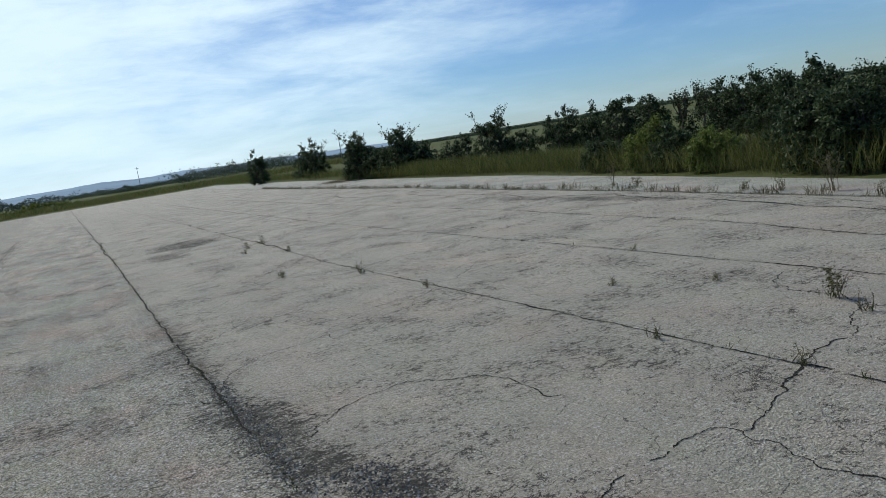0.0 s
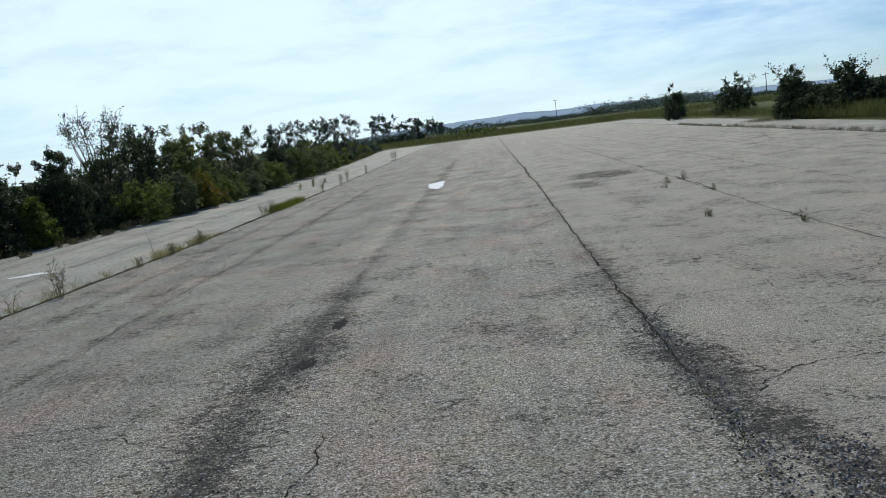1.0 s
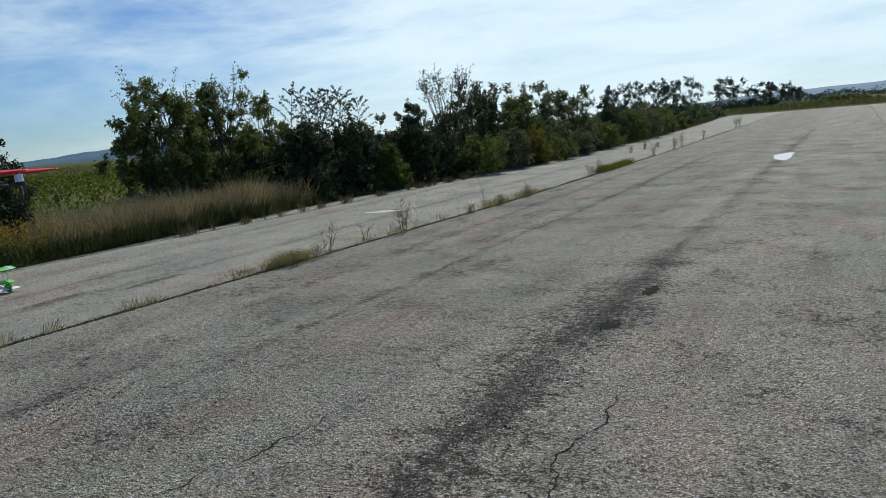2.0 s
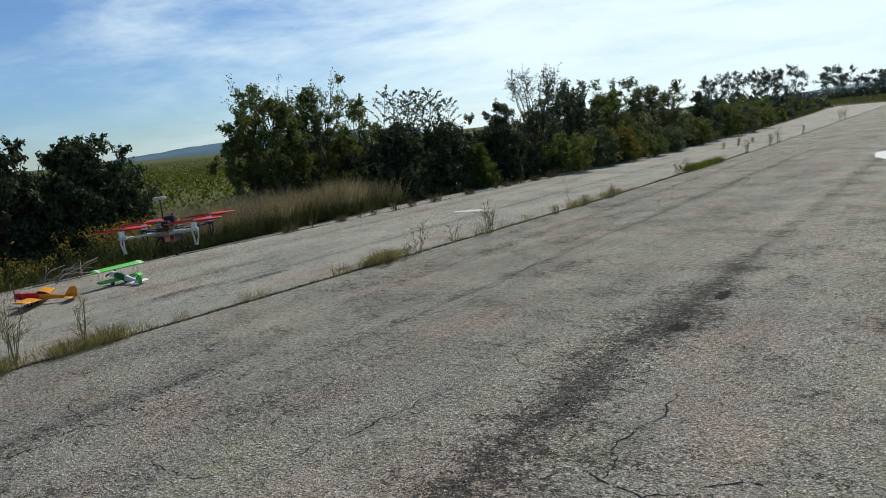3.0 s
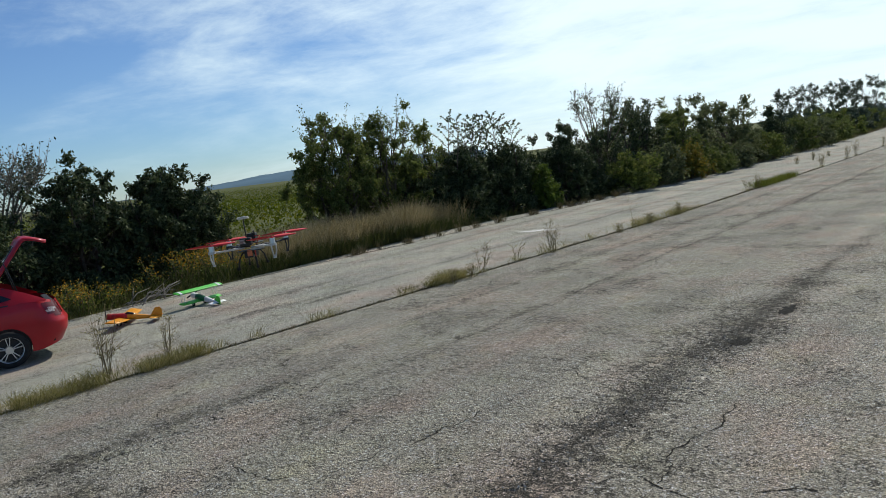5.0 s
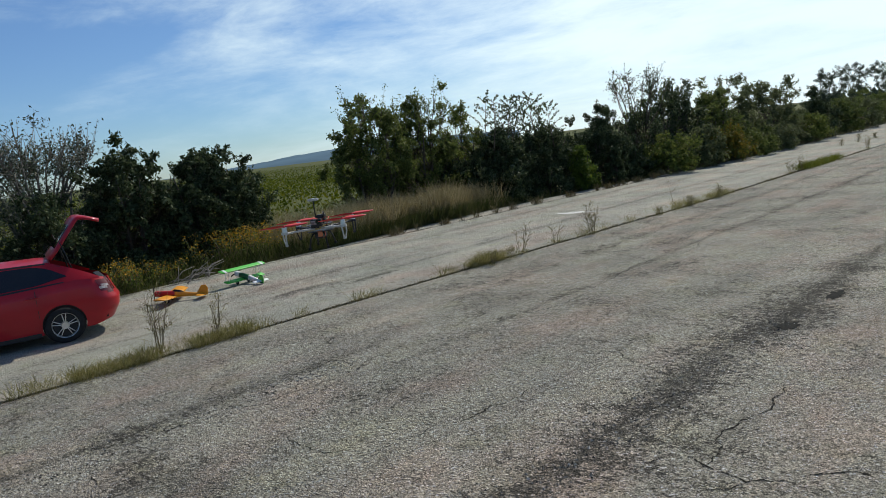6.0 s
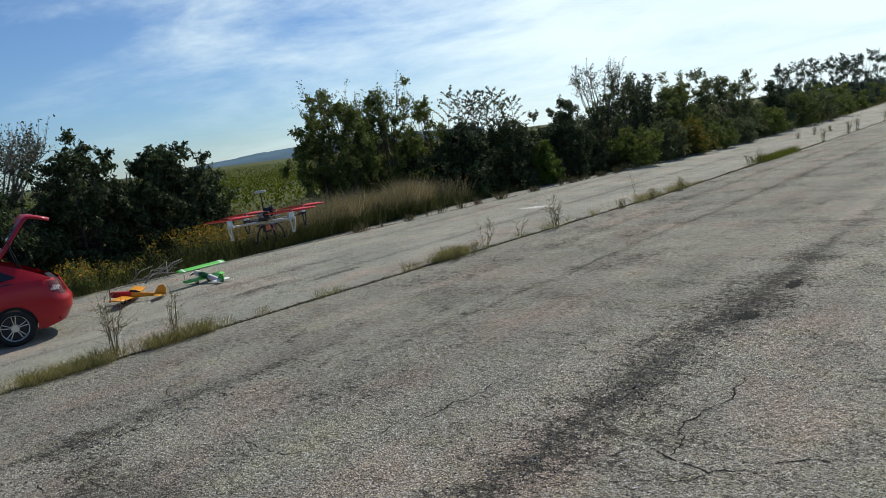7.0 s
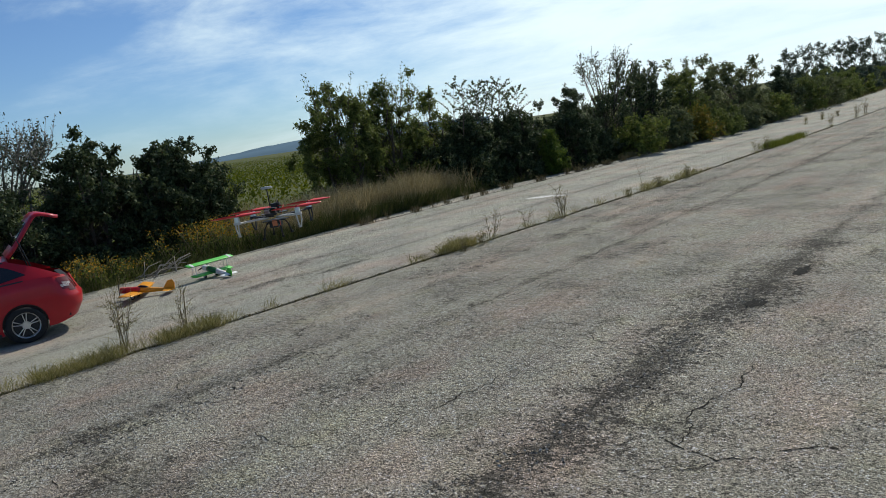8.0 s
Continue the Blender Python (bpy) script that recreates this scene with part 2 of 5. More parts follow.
ASPHALT = paving("worn_asphalt", 0.51, [(-2.3 * K, 0.27, 0.82, 0.5 * K, 11 * K), (-2.3 * K, 0.24, 0.4, 8 * K, 50 * K), (-5.7 * K, 0.16, 0.55, 0.2 * K, 5 * K), (1.05, 0.17, 0.6, 3.0, 15.0), (-6.3 * K, 0.12, 0.35, 4 * K, 30 * K), (-4.95 * K, 0.13, 0.5, 2.5 * K, 34 * K)],
                 [(1.2, 6.7, 0.26, 1.0, 0.7), (1.58, 4.95, 0.3, 0.34, 0.85), (1.35, 5.7, 0.2, 0.5, 0.7), (-2.1 * K, 7.75 * K, 0.11, 0.26, 1.0), (-2.15 * K, 6.5 * K, 0.12, 0.19, 1.0), (3.7, 28.5, 1.0, 1.3, 0.75), (2.6, 25.0, 0.5, 0.9, 0.5), (13.3, 17.0, 0.35, 4.5, 0.5), (-4.4 * K, 1.6 * K, 0.7, 0.35, 0.5)], speck=0.88, lanes=0.5)
CONCRETE = paving("weathered_concrete", 0.47, [(-10.4 * K, 0.3, 0.5, 5 * K, 9 * K), (-9.3 * K, 0.14, 0.4, 0, 30 * K), (-11.6 * K, 0.2, 0.3, 8 * K, 26 * K)], [(-9.5 * K, 6.1 * K, 0.16, 0.55, 0.85), (-9.05 * K, 7.4 * K, 0.13, 0.6, 0.85), (-8.0 * K, 8.1 * K, 0.1, 0.16, 0.9)], (1.04, 1.0, 0.85), 0.22, 0.5)
m = Nodes("crack_dirt", 0.95, 0, 0.1)
CRACK = m.colour(m.ramp(m.noise(30, 5), (0.3, (0.008, 0.008, 0.007)), (0.7, (0.034, 0.031, 0.025)))).bump(m.noise(80, 4), 0.6, 0.01).mat
m = Nodes("loose_chips", 0.9, 0, 0.2)
CHIPS = m.colour(m.ramp(m.island(), (0.0, (0.05, 0.047, 0.042)), (0.45, (0.16, 0.15, 0.13)), (0.8, (0.34, 0.32, 0.28)), (1.0, (0.6, 0.57, 0.5)))).mat
m = Nodes("stain", 0.95, 0, 0.1)
STAIN = m.colour(m.ramp(m.noise(22, 6), (0.3, (0.01, 0.01, 0.009)), (0.7, (0.032, 0.031, 0.028)))).bump(m.cells(62, "Distance"), 0.5, 0.01).mat
m = Nodes("road_paint", 0.85, 0, 0.2)
PAINT = m.colour(m.ramp(m.noise(16, 6, 0.65), (0.3, (0.45, 0.45, 0.44)), (0.5, (0.82, 0.82, 0.8)))).bump(m.cells(62, "Distance"), 0.3, 0.01).mat
m = Nodes("worn_road_paint", 0.9, 0, 0.2)
WORN_PAINT = m.colour(m.ramp(m.noise(9, 7, 0.7), (0.35, (0.36, 0.35, 0.32)), (0.55, (0.7, 0.69, 0.66)))).mat
m = Nodes("field_soil", 0.95, 0, 0.1)
far_mix = m.ramp(m.noise(0.012, 6, 0.6, (1, 0.5, 1)), (0.32, (0.055, 0.08, 0.02)), (0.5, (0.085, 0.1, 0.03)), (0.64, (0.06, 0.095, 0.022)))
near_mix = m.ramp(m.noise(2.2, 7, 0.65), (0.3, (0.05, 0.05, 0.022)), (0.55, (0.12, 0.105, 0.055)), (0.75, (0.09, 0.1, 0.035)))
GROUND = m.colour(m.mix(0.35, far_mix, near_mix)).bump(m.noise(5, 6), 0.8, 0.06).mat
m = Nodes("bark", 0.9, 0, 0.2)
BARK = m.colour(m.ramp(m.noise(9, 6, 0.6, (1, 1, 0.2)), (0.3, (0.045, 0.037, 0.028)), (0.7, (0.15, 0.13, 0.105)))).bump(m.noise(30, 5, 0.6, (1, 1, 0.15)), 0.7, 0.02).mat
BARK_GREY = plain("grey_twigs", (0.2, 0.185, 0.16), 0.9, 0, 0.15, 0.25)
DEADWOOD = plain("dead_wood", (0.27, 0.25, 0.22), 0.9, 0, 0.1, 0.3)
LEAF_DARK = leaves("leaf_dark", (0.024, 0.038, 0.018), (0.044, 0.066, 0.028), (0.08, 0.108, 0.048), (0.14, 0.17, 0.095), share=0.24, rough=0.6, spec=0.15)
LEAF_MID = leaves("leaf_mid", (0.05, 0.075, 0.02), (0.1, 0.13, 0.033), (0.15, 0.185, 0.05), (0.21, 0.235, 0.085), share=0.42)
LEAF_OLIVE = leaves("leaf_olive", (0.06, 0.085, 0.02), (0.115, 0.155, 0.035), (0.175, 0.215, 0.05), (0.24, 0.25, 0.075), share=0.42)
LEAF_SOFT = leaves("leaf_soft", (0.065, 0.085, 0.04), (0.11, 0.135, 0.062), (0.16, 0.185, 0.09), (0.2, 0.215, 0.11), share=0.45)
LEAF_GREY = leaves("leaf_greyish", (0.05, 0.065, 0.045), (0.085, 0.105, 0.07), (0.13, 0.15, 0.1), rough=0.45)
LEAF_FRESH = leaves("leaf_fresh", (0.06, 0.1, 0.018), (0.105, 0.16, 0.028), (0.15, 0.2, 0.035), share=0.4)
LEAF_RED = leaves("leaf_turning", (0.08, 0.11, 0.025), (0.14, 0.16, 0.03), (0.2, 0.15, 0.028), (0.29, 0.2, 0.03), share=0.4)
# distant foliage: aerial haze is mixed into these paler, bluish leaf colours
LEAF_FAR_HAZE = leaves("leaf_far_haze", (0.04, 0.062, 0.045), (0.065, 0.092, 0.065), (0.095, 0.125, 0.088), share=0.3)
FLOWER = leaves("yellow_flower", (0.46, 0.25, 0.02), (0.58, 0.34, 0.03), (0.3, 0.2, 0.03))
GRASS = leaves("grass_blades", (0.13, 0.13, 0.045), (0.24, 0.225, 0.075), (0.35, 0.31, 0.13), (0.44, 0.38, 0.21), share=0.35)
GRASS_WILD = leaves("grass_wild", (0.035, 0.05, 0.014), (0.065, 0.085, 0.02), (0.1, 0.115, 0.035), (0.17, 0.15, 0.07))
DRY = leaves("dry_weeds", (0.07, 0.06, 0.035), (0.13, 0.105, 0.06), (0.2, 0.165, 0.1), (0.13, 0.13, 0.05))
SCRUB = leaves("scrub_grass", (0.055, 0.07, 0.02), (0.09, 0.11, 0.03), (0.13, 0.14, 0.045), (0.19, 0.175, 0.08), share=0.4)
GRASS_FRESH = leaves("grass_fresh", (0.12, 0.16, 0.02), (0.2, 0.22, 0.03), (0.26, 0.25, 0.05))
REED = leaves("dry_reed", (0.17, 0.15, 0.075), (0.31, 0.265, 0.145), (0.5, 0.42, 0.27), (0.17, 0.145, 0.07), (0.4, 0.33, 0.19), share=0.3)
CROP = leaves("crop_leaves", (0.05, 0.075, 0.01), (0.1, 0.125, 0.014), (0.17, 0.175, 0.02), share=0.35, rough=0.8, spec=0.04)
STEM = leaves("weed_stem", (0.14, 0.11, 0.07), (0.22, 0.175, 0.11), (0.3, 0.25, 0.16))
# far hills: the blue of distant haze is painted into the base colour
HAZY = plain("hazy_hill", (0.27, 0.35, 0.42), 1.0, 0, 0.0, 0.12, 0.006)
HILL_HAZE = plain("far_hill_haze", (0.11, 0.17, 0.22), 1.0, 0, 0.0, 0.15, 0.006)


# ---- building helpers ----
def mesh_of(name, verts, faces, smooth=False):
    me = bpy.data.meshes.new(name)
    me.from_pydata([tuple(v) for v in verts], [], [tuple(f) for f in faces])
    if smooth:
        me.polygons.foreach_set("use_smooth", [True] * len(me.polygons))
    me.update()
    return me


def quads(name, v):
    """A mesh of loose quads from an array (n, 4, 3)."""
    n = len(v)
    me = bpy.data.meshes.new(name)
    me.vertices.add(4 * n)
    me.vertices.foreach_set("co", np.asarray(v, np.float32).ravel())
    me.loops.add(4 * n)
    me.loops.foreach_set("vertex_index", np.arange(4 * n, dtype=np.int32))
    me.polygons.add(n)
    me.polygons.foreach_set("loop_start", np.arange(0, 4 * n, 4, dtype=np.int32))
    me.update(calc_edges=True)
    return me


def part(name, data, material, parent=None, label="", at=None):
    """Links a mesh or bmesh as one object under a thing or a part."""
    if isinstance(data, bmesh.types.BMesh):
        me = bpy.data.meshes.new(name)
        data.to_mesh(me)
        data.free()
        data = me
    for mt in material if isinstance(material, (list, tuple)) else [material]:
        data.materials.append(mt)
    ob = new(name, data)
    ob.parent = parent
    if at is not None:
        ob.matrix_basis = at
    if label:
        tagged(ob, label)
    return ob


def thing(name, label, category, m=None, group="", kind=""):
    ob = new(name)
    ob.empty_display_size = 0.2
    if m is not None:
        ob.matrix_basis = m
    return tagged(ob, label, category, group, kind)


def bm_box(bm, size, m=None, bevel=0.0):
    out = bmesh.ops.create_cube(bm, size=1.0, matrix=(m or Matrix()) @ Matrix.Diagonal((*size, 1)))
    if bevel:
        edges = list({e for v in out["verts"] for e in v.link_edges})
        bmesh.ops.bevel(bm, geom=edges, offset=bevel, segments=2, affect="EDGES", profile=0.6)
    return bm


def bm_cyl(bm, r1, r2, depth, m=None, seg=16):
    bmesh.ops.create_cone(bm, cap_ends=True, segments=seg, radius1=r1, radius2=r2, depth=depth, matrix=m or Matrix())
    return bm


def tube(points, radii, sides=6, start=0):
    """Vertices and faces of a tube through the points."""
    pts = [Vector(p) for p in points]
    verts, faces = [], []
    for i, p in enumerate(pts):
        way = (pts[min(i + 1, len(pts) - 1)] - pts[max(i - 1, 0)]).normalized()
        side = way.orthogonal().normalized()
        other = way.cross(side)
        for k in range(sides):
            a = 2 * math.pi * k / sides
            verts.append(p + radii[i] * (math.cos(a) * side + math.sin(a) * other))
    for i in range(len(pts) - 1):
        for k in range(sides):
            a, b = start + i * sides + k, start + i * sides + (k + 1) % sides
            faces.append((a, b, b + sides, a + sides))
    faces.append(tuple(start + k for k in reversed(range(sides))))
    faces.append(tuple(start + (len(pts) - 1) * sides + k for k in range(sides)))
    return verts, faces


def tubes(name, lines, sides=6, thin=0.0):
    """One mesh of tubes; those under the radius thin have three sides."""
    verts, faces = [], []
    for points, radii in lines:
        v, f = tube(points, radii, 3 if radii[0] < thin else sides, len(verts))
        verts += v
        faces += f
    return mesh_of(name, verts, faces, True)


def leaf_quads(rng, centres, length, width, droop=0.25):
    """A folded diamond leaf at each centre, turned at random."""
    n = len(centres)
    way = rng.normal(size=(n, 3))
    way[:, 2] -= droop
    way /= np.linalg.norm(way, axis=1)[:, None]
    side = np.cross(way, rng.normal(size=(n, 3)))
    side /= np.linalg.norm(side, axis=1)[:, None] + 1e-9
    size = rng.uniform(0.6, 1.25, (n, 1))
    a = centres - way * length * size * 0.5
    b = centres + side * width * size * 0.5
    c = centres + way * length * size * 0.5
    d = centres - side * width * size * 0.5
    return np.stack([a, b, c, d], 1)


def blade_quads(rng, feet, height, width, lean=0.3, spread=0.35):
    """Grass blades: slim kites from their feet up."""
    n = len(feet)
    h = height * rng.uniform(1 - spread, 1 + spread, (n, 1))
    turn = rng.uniform(0, 2 * np.pi, n)
    tip = feet + np.c_[rng.normal(0, lean, n), rng.normal(0, lean, n), np.ones(n)] * h
    side = np.c_[np.cos(turn), np.sin(turn), 0 * turn] * width
    mid = feet * 0.45 + tip * 0.55
    mid[:, 2] += 0.03 * h[:, 0]
    return np.stack([feet - side * 0.5, mid - side * 0.45, tip, mid + side * 0.45], 1)


def crown_clumps(rng, n, width, depth, low, high, lump=0.25):
    """Clump centres in an uneven egg between two heights, most of them near its skin."""
    d = rng.normal(size=(n, 3))
    d /= np.linalg.norm(d, axis=1)[:, None]
    far = rng.uniform(0.35, 1.0, n) ** 0.5
    bulge = 1 + lump * np.array([noise.noise(Vector(v * 1.7) + Vector((rng.uniform(0, 1) * 0 + n, low, high))) for v in d]) * 1.6
    if low < 0.7:                          # a shrub: a dome that stands on the ground
        d[:, 2] = np.abs(d[:, 2])
        return d * (far * bulge)[:, None] * np.array([width / 2, depth / 2, high - low]) + np.array([0, 0, low])
    half = (high - low) / 2
    return d * (far * bulge)[:, None] * np.array([width / 2, depth / 2, half]) + np.array([0, 0, low + half])


def tree(name, label, category, x, y, high, wide, leaf, seed, low=0.25, clumps=60, per=130, leaf_len=0.17, clump=0.42, trunks=1, deep=None, shoots=0, group="", bare=0, thick=0.045, twigs=2, lump=0.25, rise=1.0, bark=None):
    """A tree or shrub: trunks, a limb to every clump, and loose leaves in each clump.
    low: share of the height at which the crown starts; shoots: feathery shoots above it; bare: leafless limbs above it."""
    rng = np.random.default_rng(seed)
    ob = thing(name, label, category, pose(x, y, -0.05), group)
    deep = deep or wide
    cen = crown_clumps(rng, clumps, wide * 0.86, deep * 0.86, high * low + clump * 0.6, high - clump * 0.55, lump)
    lines, feet = [], []
    for k in range(trunks):
        a = 2 * math.pi * k / trunks + rng.uniform(0, 1)
        foot = np.array([math.cos(a), math.sin(a), 0]) * (0.0 if trunks == 1 else 0.12 * wide)
        top = np.array([foot[0] * 2.2 + rng.normal(0, 0.05 * wide), foot[1] * 2.2 + rng.normal(0, 0.05 * wide), high * 0.72])
        mid = (foot + top) / 2 + rng.normal(0, 0.03 * wide, 3)
        feet.append((foot, mid, top))
        r = thick * high * (1.0 if trunks == 1 else 0.6) * 0.55
        lines.append(([foot, (foot + mid) / 2 + rng.normal(0, 0.01 * high, 3), mid, (mid + top) / 2, top], [r * 1.25, r, r * 0.8, r * 0.5, r * 0.2]))
    for c in cen:
        foot, mid, top = feet[rng.integers(trunks)]
        s = min(0.95, max(0.08, (c[2] / high) * rng.uniform(0.45, 0.8)))
        base = foot + (mid - foot) * min(1, 2 * s) if s < 0.5 else mid + (top - mid) * (2 * s - 1)
        bend = (base + c) / 2 + np.array([0, 0, -0.06 * high]) + rng.normal(0, 0.03 * high, 3)
        r = thick * high * 0.12
        lines.append(([base, bend, c], [r, r * 0.6, r * 0.2]))
    spots = []
    heart = cen.mean(axis=0)
    for c in cen:
        out = (c - heart) / (np.linalg.norm(c - heart) + 1e-6)
        sprays = int(rng.integers(5, 9))
        for _ in range(sprays):
            way = out * 0.55 + rng.normal(0, 0.62, 3) + np.array([0, 0, 0.22])
            way *= clump * rng.uniform(0.45, 1.15) / np.linalg.norm(way)
            n = int(per / sprays * rng.uniform(0.6, 1.4))
            along_it = rng.uniform(0, 1, (n, 1)) ** 0.8
            spots.append(c + way * along_it + rng.normal(0, 0.15 * clump, (n, 3)) * (1.15 - 0.55 * along_it) + np.array([0, 0, -0.1 * clump]) * along_it ** 2)
            lines.append(([c, c + way * 0.9], [r * 0.3, r * 0.1]))
    for _ in range(bare):
        a = rng.uniform(0, 2 * math.pi)
        base = np.array([math.cos(a) * wide * 0.1, math.sin(a) * wide * 0.1, high * 0.55])
        tip = np.array([math.cos(a) * wide * rng.uniform(0.12, 0.55), math.sin(a) * wide * rng.uniform(0.12, 0.55), high * rise * rng.uniform(0.88, 1.06)])
        bend = (base + tip) / 2 + rng.normal(0, 0.03 * high, 3)
        lines.append(([base, bend, tip], [0.035, 0.02, 0.008]))
        for _ in range(4 + 2 * twigs):
            q = bend + (tip - bend) * rng.uniform(0.1, 0.9)
            end = q + rng.normal(0, 0.07 * high, 3) + np.array([0, 0, 0.08 * high])
            lines.append(([q, end], [0.012, 0.004]))
            spots.append(q + (end - q) * rng.uniform(0.4, 1.05, (int(per * 0.07), 1)) + rng.normal(0, 0.06, (int(per * 0.07), 3)))
    for _ in range(shoots):
        a = rng.uniform(0, 2 * math.pi)
        base = np.array([math.cos(a) * wide * rng.uniform(0.0, 0.4), math.sin(a) * deep * rng.uniform(0.1, 0.48), high * 0.62])
        tip = base + np.array([rng.normal(0, 0.06) * high, rng.normal(0, 0.14) * high, high * rng.uniform(0.35, 0.66)])
        lines.append(([base, (base + tip) / 2 + rng.normal(0, 0.05, 3), tip], [0.03, 0.018, 0.006]))
        for s in np.linspace(0.2, 1, 6):
            q = base + (tip - base) * s
            for side in (-1, 1):
                frond = np.array([rng.normal(0, 0.3), side * rng.uniform(0.5, 1.0), rng.uniform(0.2, 0.8)])
                frond *= rng.uniform(0.7, 1.0) * (1.2 - 0.5 * s) / np.linalg.norm(frond)
                lines.append(([q, q + frond * 0.5 + (0, 0, 0.06), q + frond], [0.008, 0.006, 0.003]))
                fine = np.linspace(0.15, 1, 12)[:, None]
                spots.append(np.repeat(q + frond * fine + np.array([0, 0, 0.24]) * fine * (1 - fine), 2, 0) + rng.normal(0, 0.025, (24, 3)))
    part("trunk", tubes("trunk", lines, 5, 0.03), bark or BARK, ob)
    spots = np.concatenate(spots)
    spots = spots[spots[:, 2] > 0.03]
    tagged(part("crown", quads("crown", leaf_quads(rng, spots, leaf_len, leaf_len * 0.5)), leaf, ob), kind="stuff")
    return ob


def weed(label, x, y, high, seed, leafy=True, group="weeds on the pavement joints", stems=5, mat=None, wide=0.35):
    """A thin branched weed with a tuft at its foot."""
    rng = np.random.default_rng(seed)
    ob = thing("weed", label, "weed", pose(x, y, 0), group)
    spots = []
    for _ in range(stems):
        lines = []
        foot = np.array([rng.normal(0, 0.03), rng.normal(0, 0.05), 0])
        tip = foot + np.array([rng.normal(0, wide * 0.4), rng.normal(0, wide * 0.4), rng.uniform(0.65, 1.05)]) * high
        lines.append(([foot, foot * 0.5 + tip * 0.5 + rng.normal(0, 0.02, 3), tip], [0.005, 0.004, 0.002]))
        for _ in range(9 if high > 0.3 else 4):
            q = foot + (tip - foot) * rng.uniform(0.25, 0.95)
            end = q + np.array([rng.normal(0, 0.16), rng.normal(0, 0.16), rng.uniform(0.08, 0.25)]) * high
            lines.append(([q, end], [0.0026, 0.0014]))
            spots.append(q + (end - q) * rng.uniform(0.3, 1, (4 if leafy else 2, 1)) + rng.normal(0, 0.012, (4 if leafy else 2, 3)))
        part("stem", tubes("stem", lines, 4), STEM, ob)
    size = min(1.0, high / 0.45)
    n = int(10 + 35 * size)
    feet = np.c_[rng.normal(0, 0.07 * size, n), rng.normal(0, 0.1 * size, n), np.zeros(n)]
    both = np.concatenate([leaf_quads(rng, np.concatenate(spots), 0.014 + 0.018 * size, 0.007 + 0.007 * size), blade_quads(rng, feet, 0.03 + 0.08 * size, 0.008, 0.6)])
    tagged(part("foliage", quads("foliage", both), mat or GRASS, ob), kind="stuff")
    return ob


# ---- ground and pavements ----
def strip_left(y):
    return float(np.interp(y, (-40, 12, 16, 24, 32, 48, 150), (-10.0, -7.4, -7.22, -7.2, -7.2, -7.5, -9.8)))


def joint_left(y):
    return float(np.interp(y, (-40, 9, 13, 18, 23.4, 29, 37.5, 48, 60, 110, 150), (-13.2, -13.05, -12.7, -12.45, -12.1, -11.85, -11.7, -11.75, -12.4, -16.0, -17.0)))


def edge_left(y):
    return joint_left(y) - float(np.interp(y, (9, 14, 19, 24, 30, 150), (0.25, 0.95, 0.85, 0.45, 0.3, 0.5)))


def metres(y, at, out):
    """A line of the plan through points in metres."""
    return float(np.interp(y * K, at, out)) / K


def joint_one(y):
    return metres(y, (0, 14, 26, 150), (1.04, 1.04, 1.2, 1.9))


def joint_two(y):
    return metres(y, (-30, 4, 16, 24, 150), (5.3, 5.2, 5.05, 5.3, 7.5))


def joint_three(y):
    return metres(y, (-30, 5, 12, 26, 150), (7.9, 8.2, 8.25, 8.3, 12.0))


def joint_four(y):
    return metres(y, (-30, 6.5, 10, 18, 35, 150), (8.0, 10.2, 10.8, 11.3, 11.7, 15.5))


def strip_right(y):
    return metres(y, (-30, 8, 16, 25, 35, 60, 110, 200), (9.5, 13.3, 14.4, 15.3, 16.4, 17.9, 21.5, 27.0))


def edge_right(y):
    return metres(y, (-30, 10, 18, 30, 50, 84, 150, 200), (10.5, 15.7, 17.4, 19.7, 21.7, 25.0, 29.0, 32.0))


FAR_END = 120.0
ys_run = np.concatenate([np.arange(-25, 40, 0.3), np.arange(40, FAR_END + 0.1, 1.5)])


def slab(name, left, right, seed, material, parent, z=0.0, gap=0.012, rough=0.018, label=""):
    """A long paving lane between two lines along y, with crumbled edges and a thickness."""
    verts, faces = [], []
    for i, y in enumerate(ys_run):
        a = left(y) * K + gap + rough * noise.noise((seed, y * 1.3, 0)) + 0.5 * rough * noise.noise((seed, y * 6.1, 3))
        b = right(y) * K - gap + rough * noise.noise((seed + 9, y * 1.3, 0)) + 0.5 * rough * noise.noise((seed + 9, y * 6.1, 3))
        verts += [(a, y * K, z - 0.07), (a, y * K, z), (b, y * K, z), (b, y * K, z - 0.07)]
        if i:
            p, q = 4 * (i - 1), 4 * i
            faces += [(p + k, p + k + 1, q + k + 1, q + k) for k in range(3)]
    n = 4 * (len(ys_run) - 1)
    faces += [(3, 2, 1, 0), (n, n + 1, n + 2, n + 3)]
    me = mesh_of(name, verts, [tuple(reversed(f)) for f in faces])
    return part(name, me, material, parent, label)


bm = bmesh.new()
bmesh.ops.create_circle(bm, cap_ends=True, cap_tris=True, segments=64, radius=3200)
for v in bm.verts:
    v.co.z = -0.06
tagged(part("ground", bm, GROUND), "dry grassy soil and fields around the airstrip", "ground", kind="structure")

runway = thing("runway", "worn grey asphalt airstrip with open joints and cracks", "runway", kind="structure")
JOINTS = [strip_left, joint_one, joint_two, joint_three, joint_four, strip_right]
for i in range(5):
    lane = slab("paving_lane", JOINTS[i], JOINTS[i + 1] if i < 4 else (lambda y: strip_right(y) - 0.03), 11.3 * i, ASPHALT, runway, 0.0, 0.003, 0.0)
side_left = thing("pavement", "pale weathered side lane with a grassy joint", "pavement", kind="structure")
slab("paving_lane", joint_left, lambda y: strip_left(y) - 0.10, 101.0, CONCRETE, side_left, -0.008, 0.02, 0.05)
